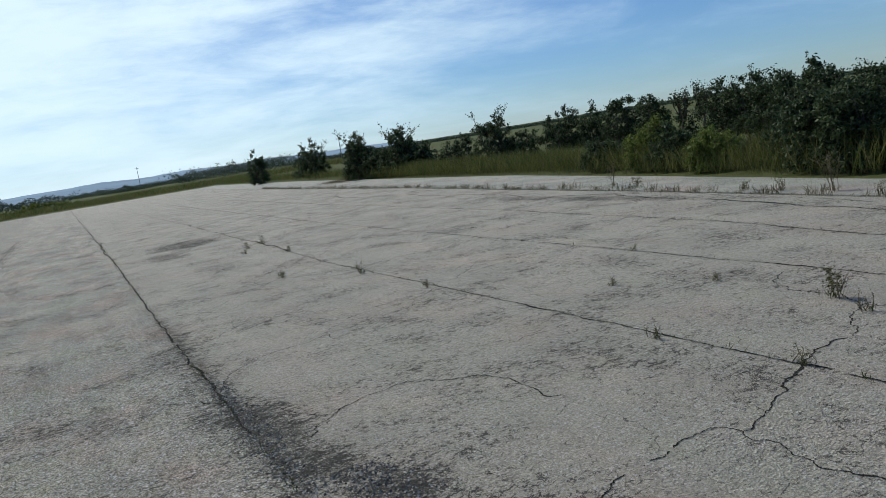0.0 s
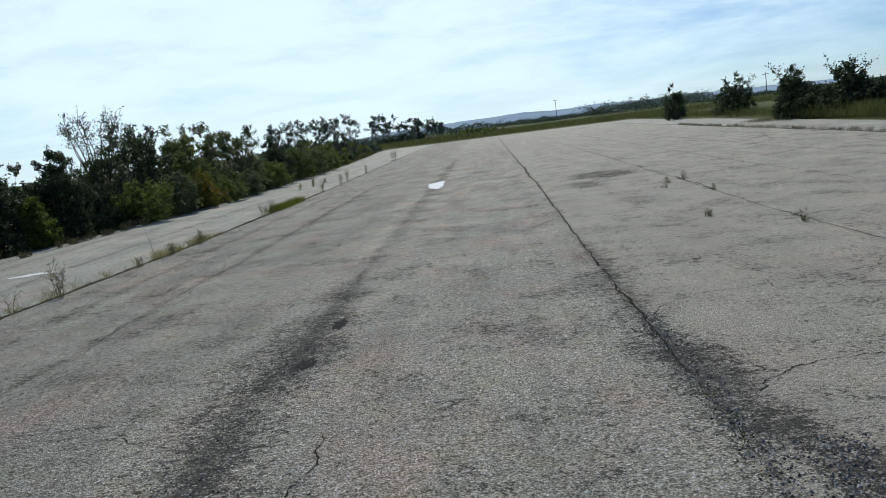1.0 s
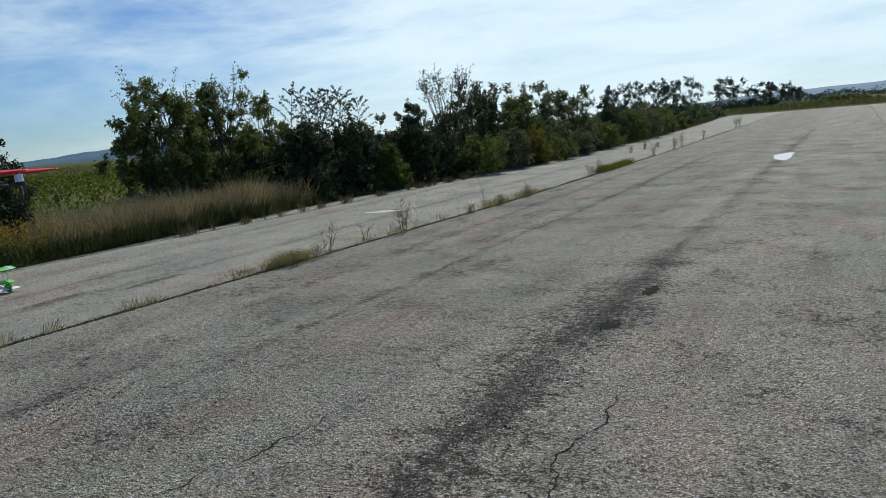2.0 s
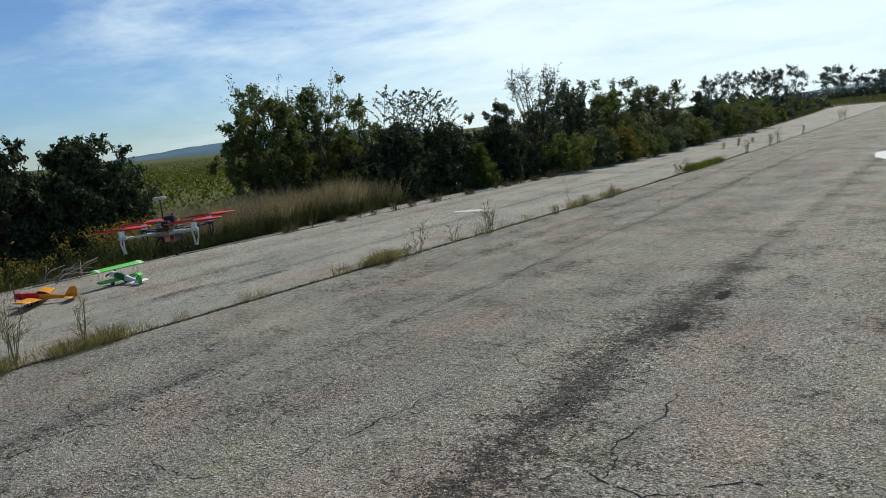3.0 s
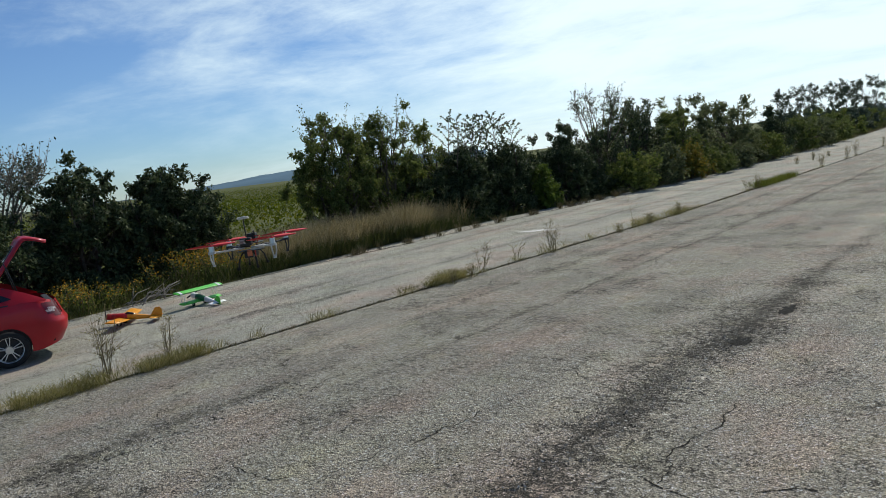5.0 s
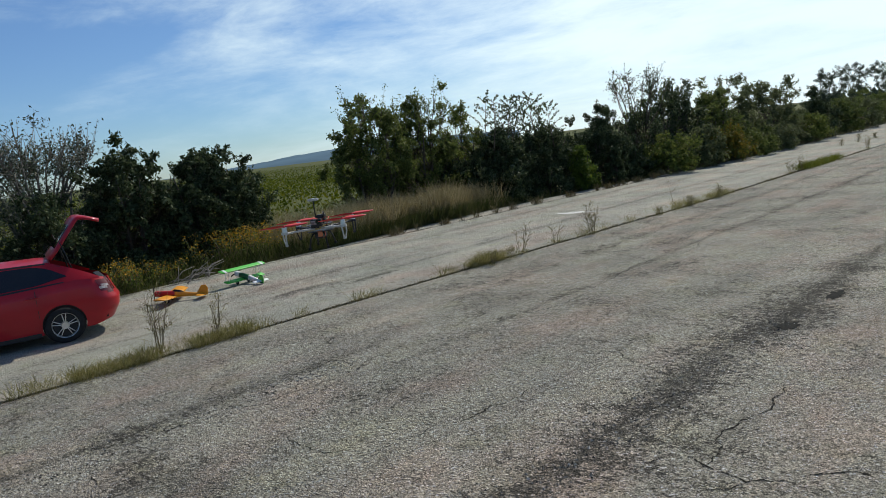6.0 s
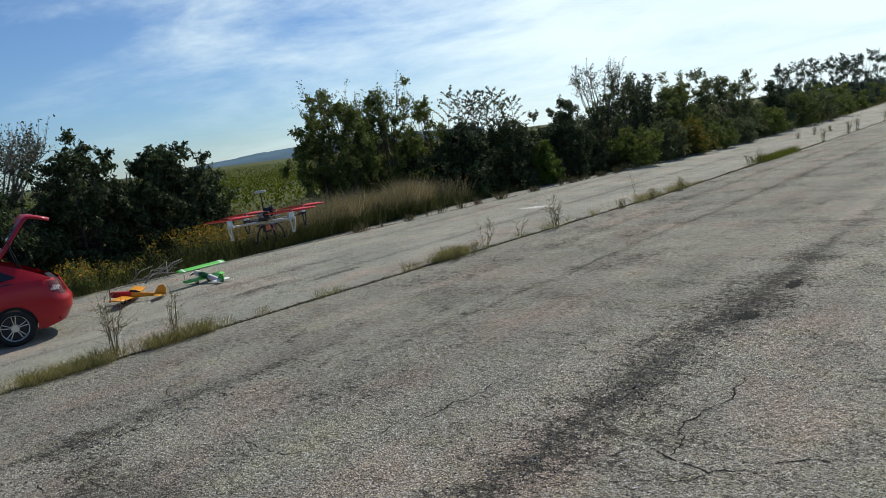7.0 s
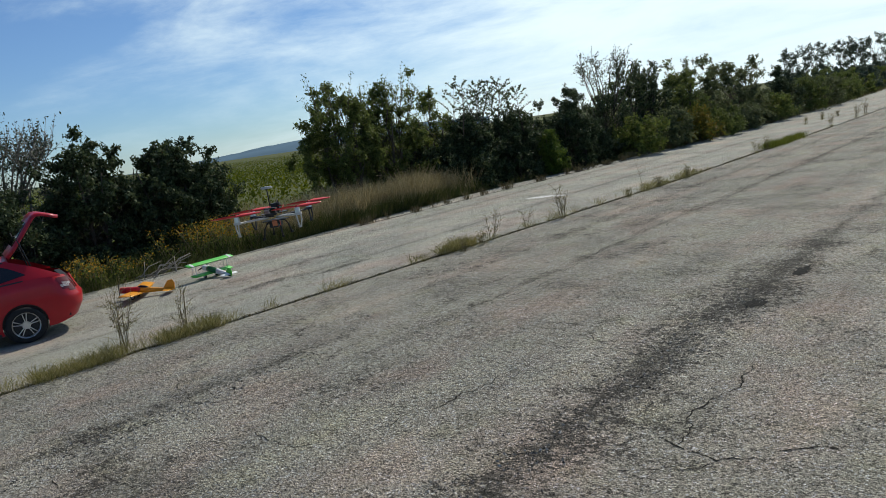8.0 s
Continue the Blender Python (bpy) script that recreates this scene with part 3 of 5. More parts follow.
slab("paving_lane", edge_left, lambda y: joint_left(y) - 0.05, 121.0, CONCRETE, side_left, -0.012, 0.02, 0.08)
side_right = thing("pavement", "pale side lane along the far edge of the airstrip", "pavement", kind="structure")
slab("paving_lane", lambda y: strip_right(y) + 0.12, edge_right, 141.0, CONCRETE, side_right, -0.008, 0.02, 0.05)


def crack(points, width, seed, parent=runway, z=0.004, wander=0.10, whole=0.24):
    """A jagged dirt-filled crack through a few corners."""
    rng = np.random.default_rng(seed)
    line = [np.array(p, float) * K for p in points]
    for level in range(8):
        out = [line[0]]
        for a, b in zip(line, line[1:]):
            n = np.array([-(b - a)[1], (b - a)[0]])
            if np.linalg.norm(b - a) > 0.022:
                out.append((a + b) / 2 + n * rng.normal(0, wander))
            out.append(b)
        line = out
    verts, faces = [], []
    for i, p in enumerate(line):
        way = line[min(i + 1, len(line) - 1)] - line[max(i - 1, 0)]
        n = np.array([-way[1], way[0]]) / (np.linalg.norm(way) + 1e-9)
        w = 0.62 * width * rng.uniform(0.1, 1.6) * (0.35 + 1.3 * abs(noise.noise((p[0] * 1.3, p[1] * 1.3, seed)))) * (0.25 if i in (0, len(line) - 1) else 1) + 0.003
        verts += [(*(p + n * w / 2), z), (*(p - n * w / 2), z)]
        if i and noise.noise((p[0] * 2.7, p[1] * 2.7, seed + 5)) + 0.4 * noise.noise((p[0] * 11, p[1] * 11, seed)) > -whole:
            faces.append((2 * i - 2, 2 * i - 1, 2 * i + 1, 2 * i))
    return part("crack", mesh_of("crack", verts, faces), CRACK, parent)


crack([(joint_left(y) - 0.025 + 0.03 * math.sin(3 * y), y) for y in np.linspace(8, 60, 60)], 0.16, 98, side_left, 0.0, 0.04, 0.5)


def patch(name, x, y, wide, deep, seed, material, parent, z=0.005, ragged=0.3, label=""):
    """A flat patch with a ragged outline."""
    verts = []
    for k in range(48):
        a = 2 * math.pi * k / 48
        r = 1 + ragged * noise.noise((math.cos(a) * 1.6 + seed, math.sin(a) * 1.6, seed)) + 0.6 * ragged * noise.noise((math.cos(a) * 6 + seed, math.sin(a) * 6, 0))
        verts.append((x * K + r * wide / 2 * math.cos(a), y * K + r * deep / 2 * math.sin(a), z))
    return part(name, mesh_of(name, verts, [tuple(range(48))]), material, parent, label)


LEFT_CRACKS = [
    ([(-0.83, 3.85), (-1.18, 3.57), (-1.34, 3.45), (-1.5, 3.5), (-1.72, 3.6), (-1.9, 3.4)], 0.03),
    ([(-1.6, 3.55), (-1.7, 3.9), (-1.62, 4.4), (-1.67, 5.0)], 0.026),
    ([(-1.8, 3.08), (-1.6, 3.22), (-1.34, 3.42)], 0.02),
    ([(-1.74, 7.77), (-1.1, 7.82), (-0.91, 8.7)], 0.018),
    ([(-5.95, 1.07), (-5.64, 1.44), (-5.46, 1.93), (-5.43, 2.29), (-5.5, 2.6), (-5.25, 2.75), (-5.18, 3.28), (-5.35, 4.5), (-5.08, 5.35), (-4.78, 6.3), (-4.86, 7.8), (-4.75, 10.2), (-4.8, 13.9)], 0.03),
    ([(-5.42, 1.41), (-4.92, 1.31)], 0.03),
    ([(-6.3, 2.9), (-5.65, 2.66), (-5.15, 2.37)], 0.018),
]
MIDDLE_CRACKS = [
    ([(-4.44, 2.52), (-3.87, 2.46), (-3.63, 2.67), (-3.55, 2.9), (-3.51, 3.2), (-3.35, 3.57), (-3.34, 4.1)], 0.026),
    ([(-3.25, 5.53), (-3.1, 5.78)], 0.03),
    ([(-4.3, 4.9), (-3.6, 5.2), (-2.9, 5.0)], 0.016),
    ([(-6.3, 4.2), (-6.2, 5.4), (-6.6, 7.5), (-6.7, 12.8), (-6.5, 21.0)], 0.022),
    ([(-0.48, 6.4), (-0.26, 6.45), (-0.04, 6.59), (0.2, 6.76), (0.55, 6.61), (0.8, 6.3)], 0.024),
]
for i, (points, width) in enumerate(LEFT_CRACKS + MIDDLE_CRACKS):
    crack(points, width, 40 + i)
# these in metres
RIGHT_CRACKS = [
    ([(8.2, 4.2), (7.03, 4.6), (7.11, 5.04), (7.25, 5.3), (7.9, 6.4)], 0.036),
    ([(7.11, 4.8), (6.31, 4.43), (5.83, 4.39), (5.5, 4.33), (5.15, 4.2), (4.67, 3.99), (4.37, 3.91), (4.06, 3.8), (3.85, 3.75)], 0.042),
    ([(3.85, 3.75), (3.83, 3.88), (3.64, 3.95), (3.42, 3.96), (3.1, 3.91), (2.81, 3.88), (2.55, 3.77), (2.2, 3.5)], 0.034),
    ([(3.85, 3.75), (3.78, 3.62), (3.86, 3.46), (3.8, 3.33), (3.76, 3.14), (3.74, 3.05), (3.8, 2.94), (3.85, 2.74), (4.1, 2.3)], 0.034),
    ([(5.03, 16.32), (4.24, 15.68), (3.77, 15.49), (3.31, 15.03), (2.45, 14.81), (1.5, 15.78)], 0.04),
    ([(5.16, 19.58), (4.7, 20.6), (4.3, 21.3), (3.4, 21.2)], 0.04),
    ([(5.2, 17.6), (5.9, 18.2), (6.7, 19.7), (8.2, 21.0)], 0.03),
]
NEAR_CRACKS = [
    ([(1.44, 6.34), (1.56, 6.56), (1.73, 6.65), (1.87, 6.79), (2.22, 6.91), (2.68, 6.94), (3.01, 6.57), (3.3, 6.38), (3.4, 6.11), (3.39, 5.64), (3.47, 5.32)], 0.034),
    ([(1.05, 8.09), (1.51, 7.11), (1.74, 6.74)], 0.03),
    ([(1.2, 8.48), (1.41, 9.2), (1.95, 9.58), (2.6, 9.64), (3.13, 9.73), (3.82, 9.9), (4.26, 10.03), (5.0, 10.7)], 0.026),
    ([(2.81, 9.32), (2.75, 10.11)], 0.024),
    ([(3.9, 7.22), (4.46, 7.1), (4.96, 7.11)], 0.022),
    ([(5.1, 11.3), (5.6, 11.0), (6.5, 11.9), (7.4, 11.6)], 0.022),
    ([(1.1, 12.6), (1.9, 12.9), (2.4, 13.5)], 0.02),
]
for i, (points, width) in enumerate(RIGHT_CRACKS + NEAR_CRACKS):
    crack([(x / K, y / K) for x, y in points], width * 0.74, 140 + i, whole=0.48)
JOINT_CRACKS = [(joint_one, 6.9, 30, 0.07), (joint_one, 30, 150, 0.16), (joint_two, 1, 20, 0.042), (joint_two, 20, 110, 0.09), (joint_three, 1, 28, 0.05), (joint_three, 28, 110, 0.1), (joint_four, 2, 30, 0.065), (joint_four, 30, 100, 0.11)]
for i, (line, y0, y1, width) in enumerate(JOINT_CRACKS):
    crack([(line(y / K) + 0.006 * math.sin(7 * y), y / K) for y in np.linspace(y0, y1, 40)], width * 0.92, 80 + i, runway, 0.006, 0.035, 0.6)
# a ragged seam before the far side lane
crack([(x / K, y / K) for x, y in ((11.6, 5.5), (12.3, 8.2), (12.7, 10.2), (13.2, 13.5), (13.5, 20.0), (14.3, 31.0), (14.9, 44.0))], 0.12, 96, runway, 0.006, 0.05, 0.5)
crack([(x / K, y / K) for x, y in ((12.6, 7.5), (13.2, 9.8), (13.7, 12.6), (14.1, 17.0))], 0.06, 97, runway, 0.006, 0.05)
patch("paint_mark", -2.27, 26.0, 0.66, 3.6, 4.4, PAINT, runway, ragged=0.5, label="faded white paint mark")
patch("paint_mark", -9.85, 14.5, 1.0, 0.5, 5.4, WORN_PAINT, side_left, ragged=0.6, label="faded white paint mark")
crack([(-0.95, 22.3), (-0.5, 22.5)], 0.05, 91)
patch("tar_spot", -2.1, 7.75, 0.2, 0.46, 7.1, STAIN, runway, ragged=0.9, label="small dark tar spot")
patch("tar_spot", -2.15, 6.5, 0.22, 0.32, 8.2, STAIN, runway, ragged=0.9, label="small dark tar spot")

rng = np.random.default_rng(23)
chips = np.concatenate([np.c_[rng.normal(x, sx, n) * K, rng.uniform(y0, y1, n) * K, np.zeros(n)] for x, sx, y0, y1, n in ((0.85, 0.07, 2.8, 7.0, 900), (1.18, 0.16, 3.6, 4.3, 500), (-2.3, 0.16, 1.0, 7.0, 900), (-5.45, 0.12, 1.0, 4.0, 400))])
size = rng.uniform(0.006, 0.017, len(chips))
corners = np.array([(1, 0, 0), (-0.5, 0.87, 0), (-0.5, -0.87, 0), (0, 0, 0.9)])
verts, faces = [], []
for p, s, a in zip(chips, size, rng.uniform(0, 6.3, len(chips))):
    k = len(verts)
    verts += [(p[0] + s * (q[0] * math.cos(a) - q[1] * math.sin(a)), p[1] + s * (q[0] * math.sin(a) + q[1] * math.cos(a)), s * q[2]) for q in corners]
    faces += [(k, k + 1, k + 3), (k + 1, k + 2, k + 3), (k + 2, k, k + 3)]
tagged(part("gravel", mesh_of("gravel", verts, faces), CHIPS), "loose chips of broken asphalt along the joints", "gravel", kind="stuff")

# dead leaves and crumbs of bark blown over the side lane
rng = np.random.default_rng(31)
crumbs = np.concatenate([np.c_[rng.normal(x, sx, n) * K, rng.normal(y, sy, n) * K, np.full(n, 0.004)] for x, y, sx, sy, n in ((-8.0, 8.1, 0.08, 0.25, 26), (-9.4, 7.2, 0.5, 1.2, 90), (-11.5, 7.5, 0.8, 2.5, 160), (-12.6, 12.0, 0.4, 4.0, 220), (-10.5, 18.0, 1.2, 5.0, 200), (-7.9, 6.0, 0.15, 4.0, 160))])
size = rng.uniform(0.012, 0.045, (len(crumbs), 1))
turn = rng.uniform(0, 6.3, len(crumbs))
ahead = np.c_[np.cos(turn), np.sin(turn), 0.25 + 0 * turn] * size
aside = np.c_[-np.sin(turn), np.cos(turn), 0.1 + 0 * turn] * size * 0.5
tagged(part("litter", quads("litter", np.stack([crumbs - ahead * (1, 1, 0), crumbs + aside, crumbs + ahead, crumbs - aside * (1, 1, 0)], 1)), DRY), "dead leaves and crumbs of bark on the side lane", "litter", kind="stuff")

# far hills and woods, with distant haze put into their colours
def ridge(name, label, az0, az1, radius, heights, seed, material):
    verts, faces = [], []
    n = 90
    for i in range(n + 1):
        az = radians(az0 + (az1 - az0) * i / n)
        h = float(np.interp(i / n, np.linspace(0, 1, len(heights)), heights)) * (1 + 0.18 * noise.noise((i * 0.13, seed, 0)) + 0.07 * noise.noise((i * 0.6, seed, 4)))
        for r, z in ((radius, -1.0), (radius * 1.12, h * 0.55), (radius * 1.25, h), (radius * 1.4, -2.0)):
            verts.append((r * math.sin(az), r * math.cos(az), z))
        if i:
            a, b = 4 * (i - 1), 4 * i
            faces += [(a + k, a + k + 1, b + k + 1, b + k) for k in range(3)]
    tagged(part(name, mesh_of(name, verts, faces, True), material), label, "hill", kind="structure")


ridge("hill", "wooded hill on the horizon, tinted blue for haze", -75, -38, 1500, (0, 0, 1, 19, 29, 27, 18), 3.0, HILL_HAZE)
ridge("hill", "long low hill beyond the airstrip, tinted blue for haze", -12, 26, 1700, (5, 20, 25, 25, 22, 18, 14, 8), 7.0, HAZY)


def belt(name, label, seed, spots, leaf, size, category):
    """A band of foliage too far off to count."""
    rng = np.random.default_rng(seed)
    ob = part(name, quads(name, leaf_quads(rng, spots, size, size * 0.6, 0.1)), leaf)
    return tagged(ob, label, category, kind="stuff")


rng = np.random.default_rng(5)
spots = []
for az, r, h, w in [(a, 560 + 60 * math.sin(a), 2.5 + 3.5 * noise.noise((a * 0.9, 1, 0)) ** 2 + 1.5 * abs(math.sin(a * 1.7)), 13) for a in np.arange(1, 9, 0.5)] + [(a, 430 + 40 * math.sin(a * 2), 5.0 + 2.5 * abs(math.sin(a * 2.3)), 11) for a in np.arange(8.5, 17, 0.5)] + [(a, 420, 1.6 + 2.6 * max(0.0, noise.noise((a * 0.7, 3, 0))) * 2, 14) for a in np.arange(17, 60, 0.8)] + [(a, 380, 5, 14) for a in np.arange(-11, 0, 1.2)]:
    n = 750
    p = rng.normal(size=(n, 3)) * np.array([w * 0.34, w * 0.34, 0]) + np.array([r * math.sin(radians(az)), r * math.cos(radians(az)), 0])
    top = [h * (0.75 + 0.6 * noise.noise((q[0] * 0.16, q[1] * 0.16, 4)) + 0.2 * noise.noise((q[0] * 0.5, q[1] * 0.5, 9))) for q in p]
    p[:, 2] = np.array(top) * rng.beta(1.6, 1.0, n)
    spots.append(p)
belt("far_woods", "dark tree line far beyond the fields", 6, np.concatenate(spots), LEAF_FAR_HAZE, 0.75, "woods")

for az, r, h in ((5.6, 520, 15), (20.5, 300, 9)):
    pole = thing("utility_pole", "thin utility pole standing in the fields", "pole", pose(r * math.sin(radians(az)), r * math.cos(radians(az)), -0.06))
    part("shaft", tubes("shaft", [([(0, 0, 0), (0, 0, h)], [0.22, 0.13])], 8), DEADWOOD, pole)
    part("crossarm", bm_box(bmesh.new(), (2.4, 0.2, 0.25), pose(0, 0, h * 0.92)), DEADWOOD, pole)

# ---- trees and shrubs along the left edge ----
DARK, OLIVE = "dense dark green shrub at the pavement edge", "olive green leafy tree in the roadside hedge"
LEFT = [
    # name, label, x, y, height, width, leaf, low, clumps, per, extra
    ("shrub", "sparse greyish shrub with bare twigs", -16.2, 4.7, 3.05, 3.0, LEAF_GREY, 0.1, 80, 75, dict(bare=26, bark=BARK_GREY, trunks=5, twigs=8, leaf_len=0.085, clump=0.5)),
    ("shrub", "sparse greyish shrub with bare twigs", -16.4, 2.2, 2.9, 3.0, LEAF_GREY, 0.1, 80, 75, dict(bare=26, bark=BARK_GREY, trunks=5, twigs=8, leaf_len=0.085, clump=0.5)),
    ("shrub", DARK, -15.4, 6.1, 2.95, 2.5, LEAF_DARK, 0.02, 210, 170, dict(trunks=4, lump=0.28, clump=0.38)),
    ("shrub", DARK, -15.3, 7.8, 2.85, 2.3, LEAF_DARK, 0.02, 200, 170, dict(trunks=4, lump=0.28, clump=0.38)),
    ("shrub", "small dark shrub with a leaning side branch", -15.1, 8.8, 2.2, 1.0, LEAF_DARK, 0.15, 20, 130, dict(trunks=2)),
    ("shrub", DARK, -15.2, 4.5, 2.2, 2.4, LEAF_DARK, 0.0, 70, 190, dict(trunks=3)),
    ("shrub", DARK, -15.1, 2.5, 1.9, 2.6, LEAF_DARK, 0.0, 70, 180, dict(trunks=3)),
    ("shrub", DARK, -14.8, -0.5, 2.2, 3.0, LEAF_DARK, 0.0, 60, 150, dict(trunks=3)),
    ("tree", "open-crowned tree with forked dark limbs", -15.9, 13.4, 3.5, 2.9, LEAF_MID, 0.1, 140, 190, dict(leaf_len=0.10, lump=0.35, trunks=4, bare=8, rise=0.95)),
    ("tree", "open-crowned tree with bare upper limbs", -16.0, 15.5, 3.4, 2.6, LEAF_MID, 0.08, 125, 190, dict(leaf_len=0.10, lump=0.35, trunks=4, bare=12, rise=0.98)),
    ("tree", OLIVE, -16.0, 17.4, 3.3, 2.4, LEAF_OLIVE, 0.05, 110, 170, dict(leaf_len=0.10, lump=0.4, trunks=3)),
    ("tree", OLIVE, -16.0, 19.8, 2.6, 2.9, LEAF_DARK, 0.05, 70, 160, dict(trunks=3)),
    ("shrub", DARK, -15.2, 16.6, 1.8, 2.2, LEAF_DARK, 0.0, 60, 170, dict(trunks=3)),
    ("shrub", "dark shrub with feathery upright shoots", -14.9, 17.9, 2.5, 2.4, LEAF_DARK, 0.0, 130, 190, dict(trunks=3, shoots=5)),
    ("shrub", "dark shrub with feathery upright shoots", -14.7, 20.0, 2.5, 2.7, LEAF_DARK, 0.0, 140, 190, dict(trunks=3, shoots=6)),
    ("shrub", "bright green climbing vine over a shrub", -13.3, 20.3, 1.65, 0.75, LEAF_FRESH, 0.0, 34, 170, dict(trunks=2)),
    ("shrub", DARK, -14.7, 21.9, 2.4, 2.3, LEAF_DARK, 0.0, 70, 180, dict(trunks=3)),
    ("shrub", DARK, -14.6, 23.6, 2.7, 2.4, LEAF_DARK, 0.0, 75, 180, dict(trunks=3)),
    ("shrub", DARK, -13.7, 22.4, 2.5, 2.2, LEAF_DARK, 0.0, 80, 180, dict(trunks=3)),
    ("tree", "dark tree with a thin twiggy top", -13.9, 25.2, 2.9, 2.6, LEAF_DARK, 0.05, 80, 170, dict(trunks=3, bare=13, twigs=4, rise=1.33, leaf_len=0.1)),
    ("tree", "dark green tree rising out of the hedge", -13.9, 28.2, 3.85, 2.5, LEAF_DARK, 0.05, 75, 170, dict(trunks=2, lump=0.4)),
    ("tree", "soft green tree rising out of the hedge", -13.4, 30.2, 3.42, 2.6, LEAF_MID, 0.05, 75, 170, dict(trunks=2, lump=0.4)),
    ("tree", "soft green tree rising out of the hedge", -13.9, 33.6, 3.75, 3.2, LEAF_SOFT, 0.05, 80, 170, dict(trunks=3, lump=0.4)),
    ("tree", OLIVE, -16.0, 31.0, 3.7, 4.0, LEAF_MID, 0.05, 80, 160, dict(trunks=3)),
    ("shrub", "large rounded green bush behind the hedge", -13.3, 36.6, 3.5, 4.6, LEAF_SOFT, 0.0, 150, 170, dict(trunks=3, lump=0.15)),
    ("shrub", "low olive bush beside the pavement", -12.5, 24.9, 1.5, 2.3, LEAF_OLIVE, 0.0, 60, 150, dict(trunks=3)),
    ("shrub", "low olive bush beside the pavement", -12.3, 27.0, 1.45, 2.2, LEAF_SOFT, 0.0, 60, 150, dict(trunks=3)),
    ("shrub", "bush with leaves turning orange", -12.2, 29.0, 1.35, 2.0, LEAF_RED, 0.0, 55, 150, dict(trunks=3)),
    ("shrub", "low olive bush beside the pavement", -12.2, 31.2, 1.3, 2.4, LEAF_MID, 0.0, 55, 150, dict(trunks=3)),
    ("shrub", "low olive bush beside the pavement", -12.2, 33.8, 1.35, 2.6, LEAF_SOFT, 0.0, 60, 140, dict(trunks=3)),
    ("shrub", "low olive bush beside the pavement", -12.2, 38.3, 1.6, 2.8, LEAF_OLIVE, 0.0, 60, 140, dict(trunks=3)),
    ("shrub", DARK, -12.5, 41.4, 2.5, 2.4, LEAF_DARK, 0.0, 70, 150, dict(trunks=3)),
    ("shrub", DARK, -12.5, 45.2, 2.2, 2.8, LEAF_MID, 0.0, 70, 150, dict(trunks=3)),
    ("shrub", DARK, -12.7, 49.2, 2.4, 3.2, LEAF_SOFT, 0.0, 70, 150, dict(trunks=3)),
    ("shrub", DARK, -13.0, 53.8, 2.3, 3.4, LEAF_MID, 0.0, 70, 150, dict(trunks=3)),
    ("shrub", DARK, -18.5, 66.0, 2.9, 7.0, LEAF_FAR_HAZE, 0.0, 80, 140, dict(trunks=3)),
    ("shrub", DARK, -19.4, 76.0, 2.9, 8.0, LEAF_FAR_HAZE, 0.0, 80, 140, dict(trunks=3)),
]
TALL = [(-45.0, 154.0, 8.4, 4.4, 2), (-40.2, 155.0, 8.8, 7.0, 3), (-35.4, 156.0, 8.4, 6.4, 2), (-30.6, 157.0, 8.2, 7.4, 3), (-22.6, 158.0, 7.0, 8.0, 3), (-16.2, 159.0, 5.8, 6.4, 2), (-11.0, 160.0, 5.0, 4.6, 2)]
for x, y, high, wide, trunks in TALL:
    LEFT.append(("tree", "tall open tree with layered crown at the far end", x, y, high, wide, LEAF_FAR_HAZE, 0.3, int(9 * wide + 20), 150, dict(leaf_len=0.26, clump=1.15, lump=0.45, thick=0.022, twigs=3, trunks=trunks)))
LEFT += [
    ("shrub", "dark thicket below the far trees", -32.4, 150.7, 2.4, 13.9, LEAF_FAR_HAZE, 0.0, 80, 130, dict(trunks=3, leaf_len=0.4, clump=1.0)),
    ("shrub", "dark thicket below the far trees", -17.8, 160.4, 2.4, 13.9, LEAF_FAR_HAZE, 0.0, 80, 130, dict(trunks=3, leaf_len=0.4, clump=1.0)),
    ("shrub", "low dry thicket at the end of the airstrip", -3.0, 155.0, 1.8, 16.0, LEAF_OLIVE, 0.0, 70, 130, dict(trunks=3, leaf_len=0.4, clump=0.9, deep=8.0)),
    ("shrub", DARK, -20.4, 86.0, 3.6, 10.0, LEAF_FAR_HAZE, 0.0, 90, 130, dict(trunks=3, leaf_len=0.25, clump=0.7)),
]
FRONT = [(17.4, 1.7, 2.4), (19.2, 1.8, 2.0), (23.4, 1.7, 1.6), (59.0, 2.3, 4.5), (64.0, 2.4, 5.0), (70.0, 2.4, 6.0), (78.0, 2.4, 7.0), (88.0, 2.2, 7.0), (98.0, 2.0, 7.0), (110.0, 1.8, 8.0)]
for i, (y, high, wide) in enumerate(FRONT):
    LEFT.append(("shrub", DARK, edge_left(y) + (0.1 if y > 30 else -0.2) - 0.42 * wide, y, high, wide, LEAF_OLIVE if i % 3 == 1 and y > 22 else LEAF_FAR_HAZE if y > 60 else LEAF_MID if y > 27 else LEAF_DARK, 0.0, 55, 150, dict(trunks=3)))
for i, (name, label, x, y, high, wide, leaf, low, clumps, per, extra) in enumerate(LEFT):
    extra.setdefault("leaf_len", 0.115 if y < 24 else 0.135 if y < 60 else 0.26)
    per = int(per * (1.25 if y < 24 else 1.0))
    clumps = int(clumps * (0.65 if y > 58 else 1.0))
    extra.setdefault("clump", 0.42 if y < 24 else 0.55 if y < 60 else 0.7)
    category = "tree" if name == "tree" else "bush"
    tree(name, label, category, x * K, y * K, high * K, wide * K, leaf, 200 + i, low, clumps, per, group="hedge along the airstrip", **extra)

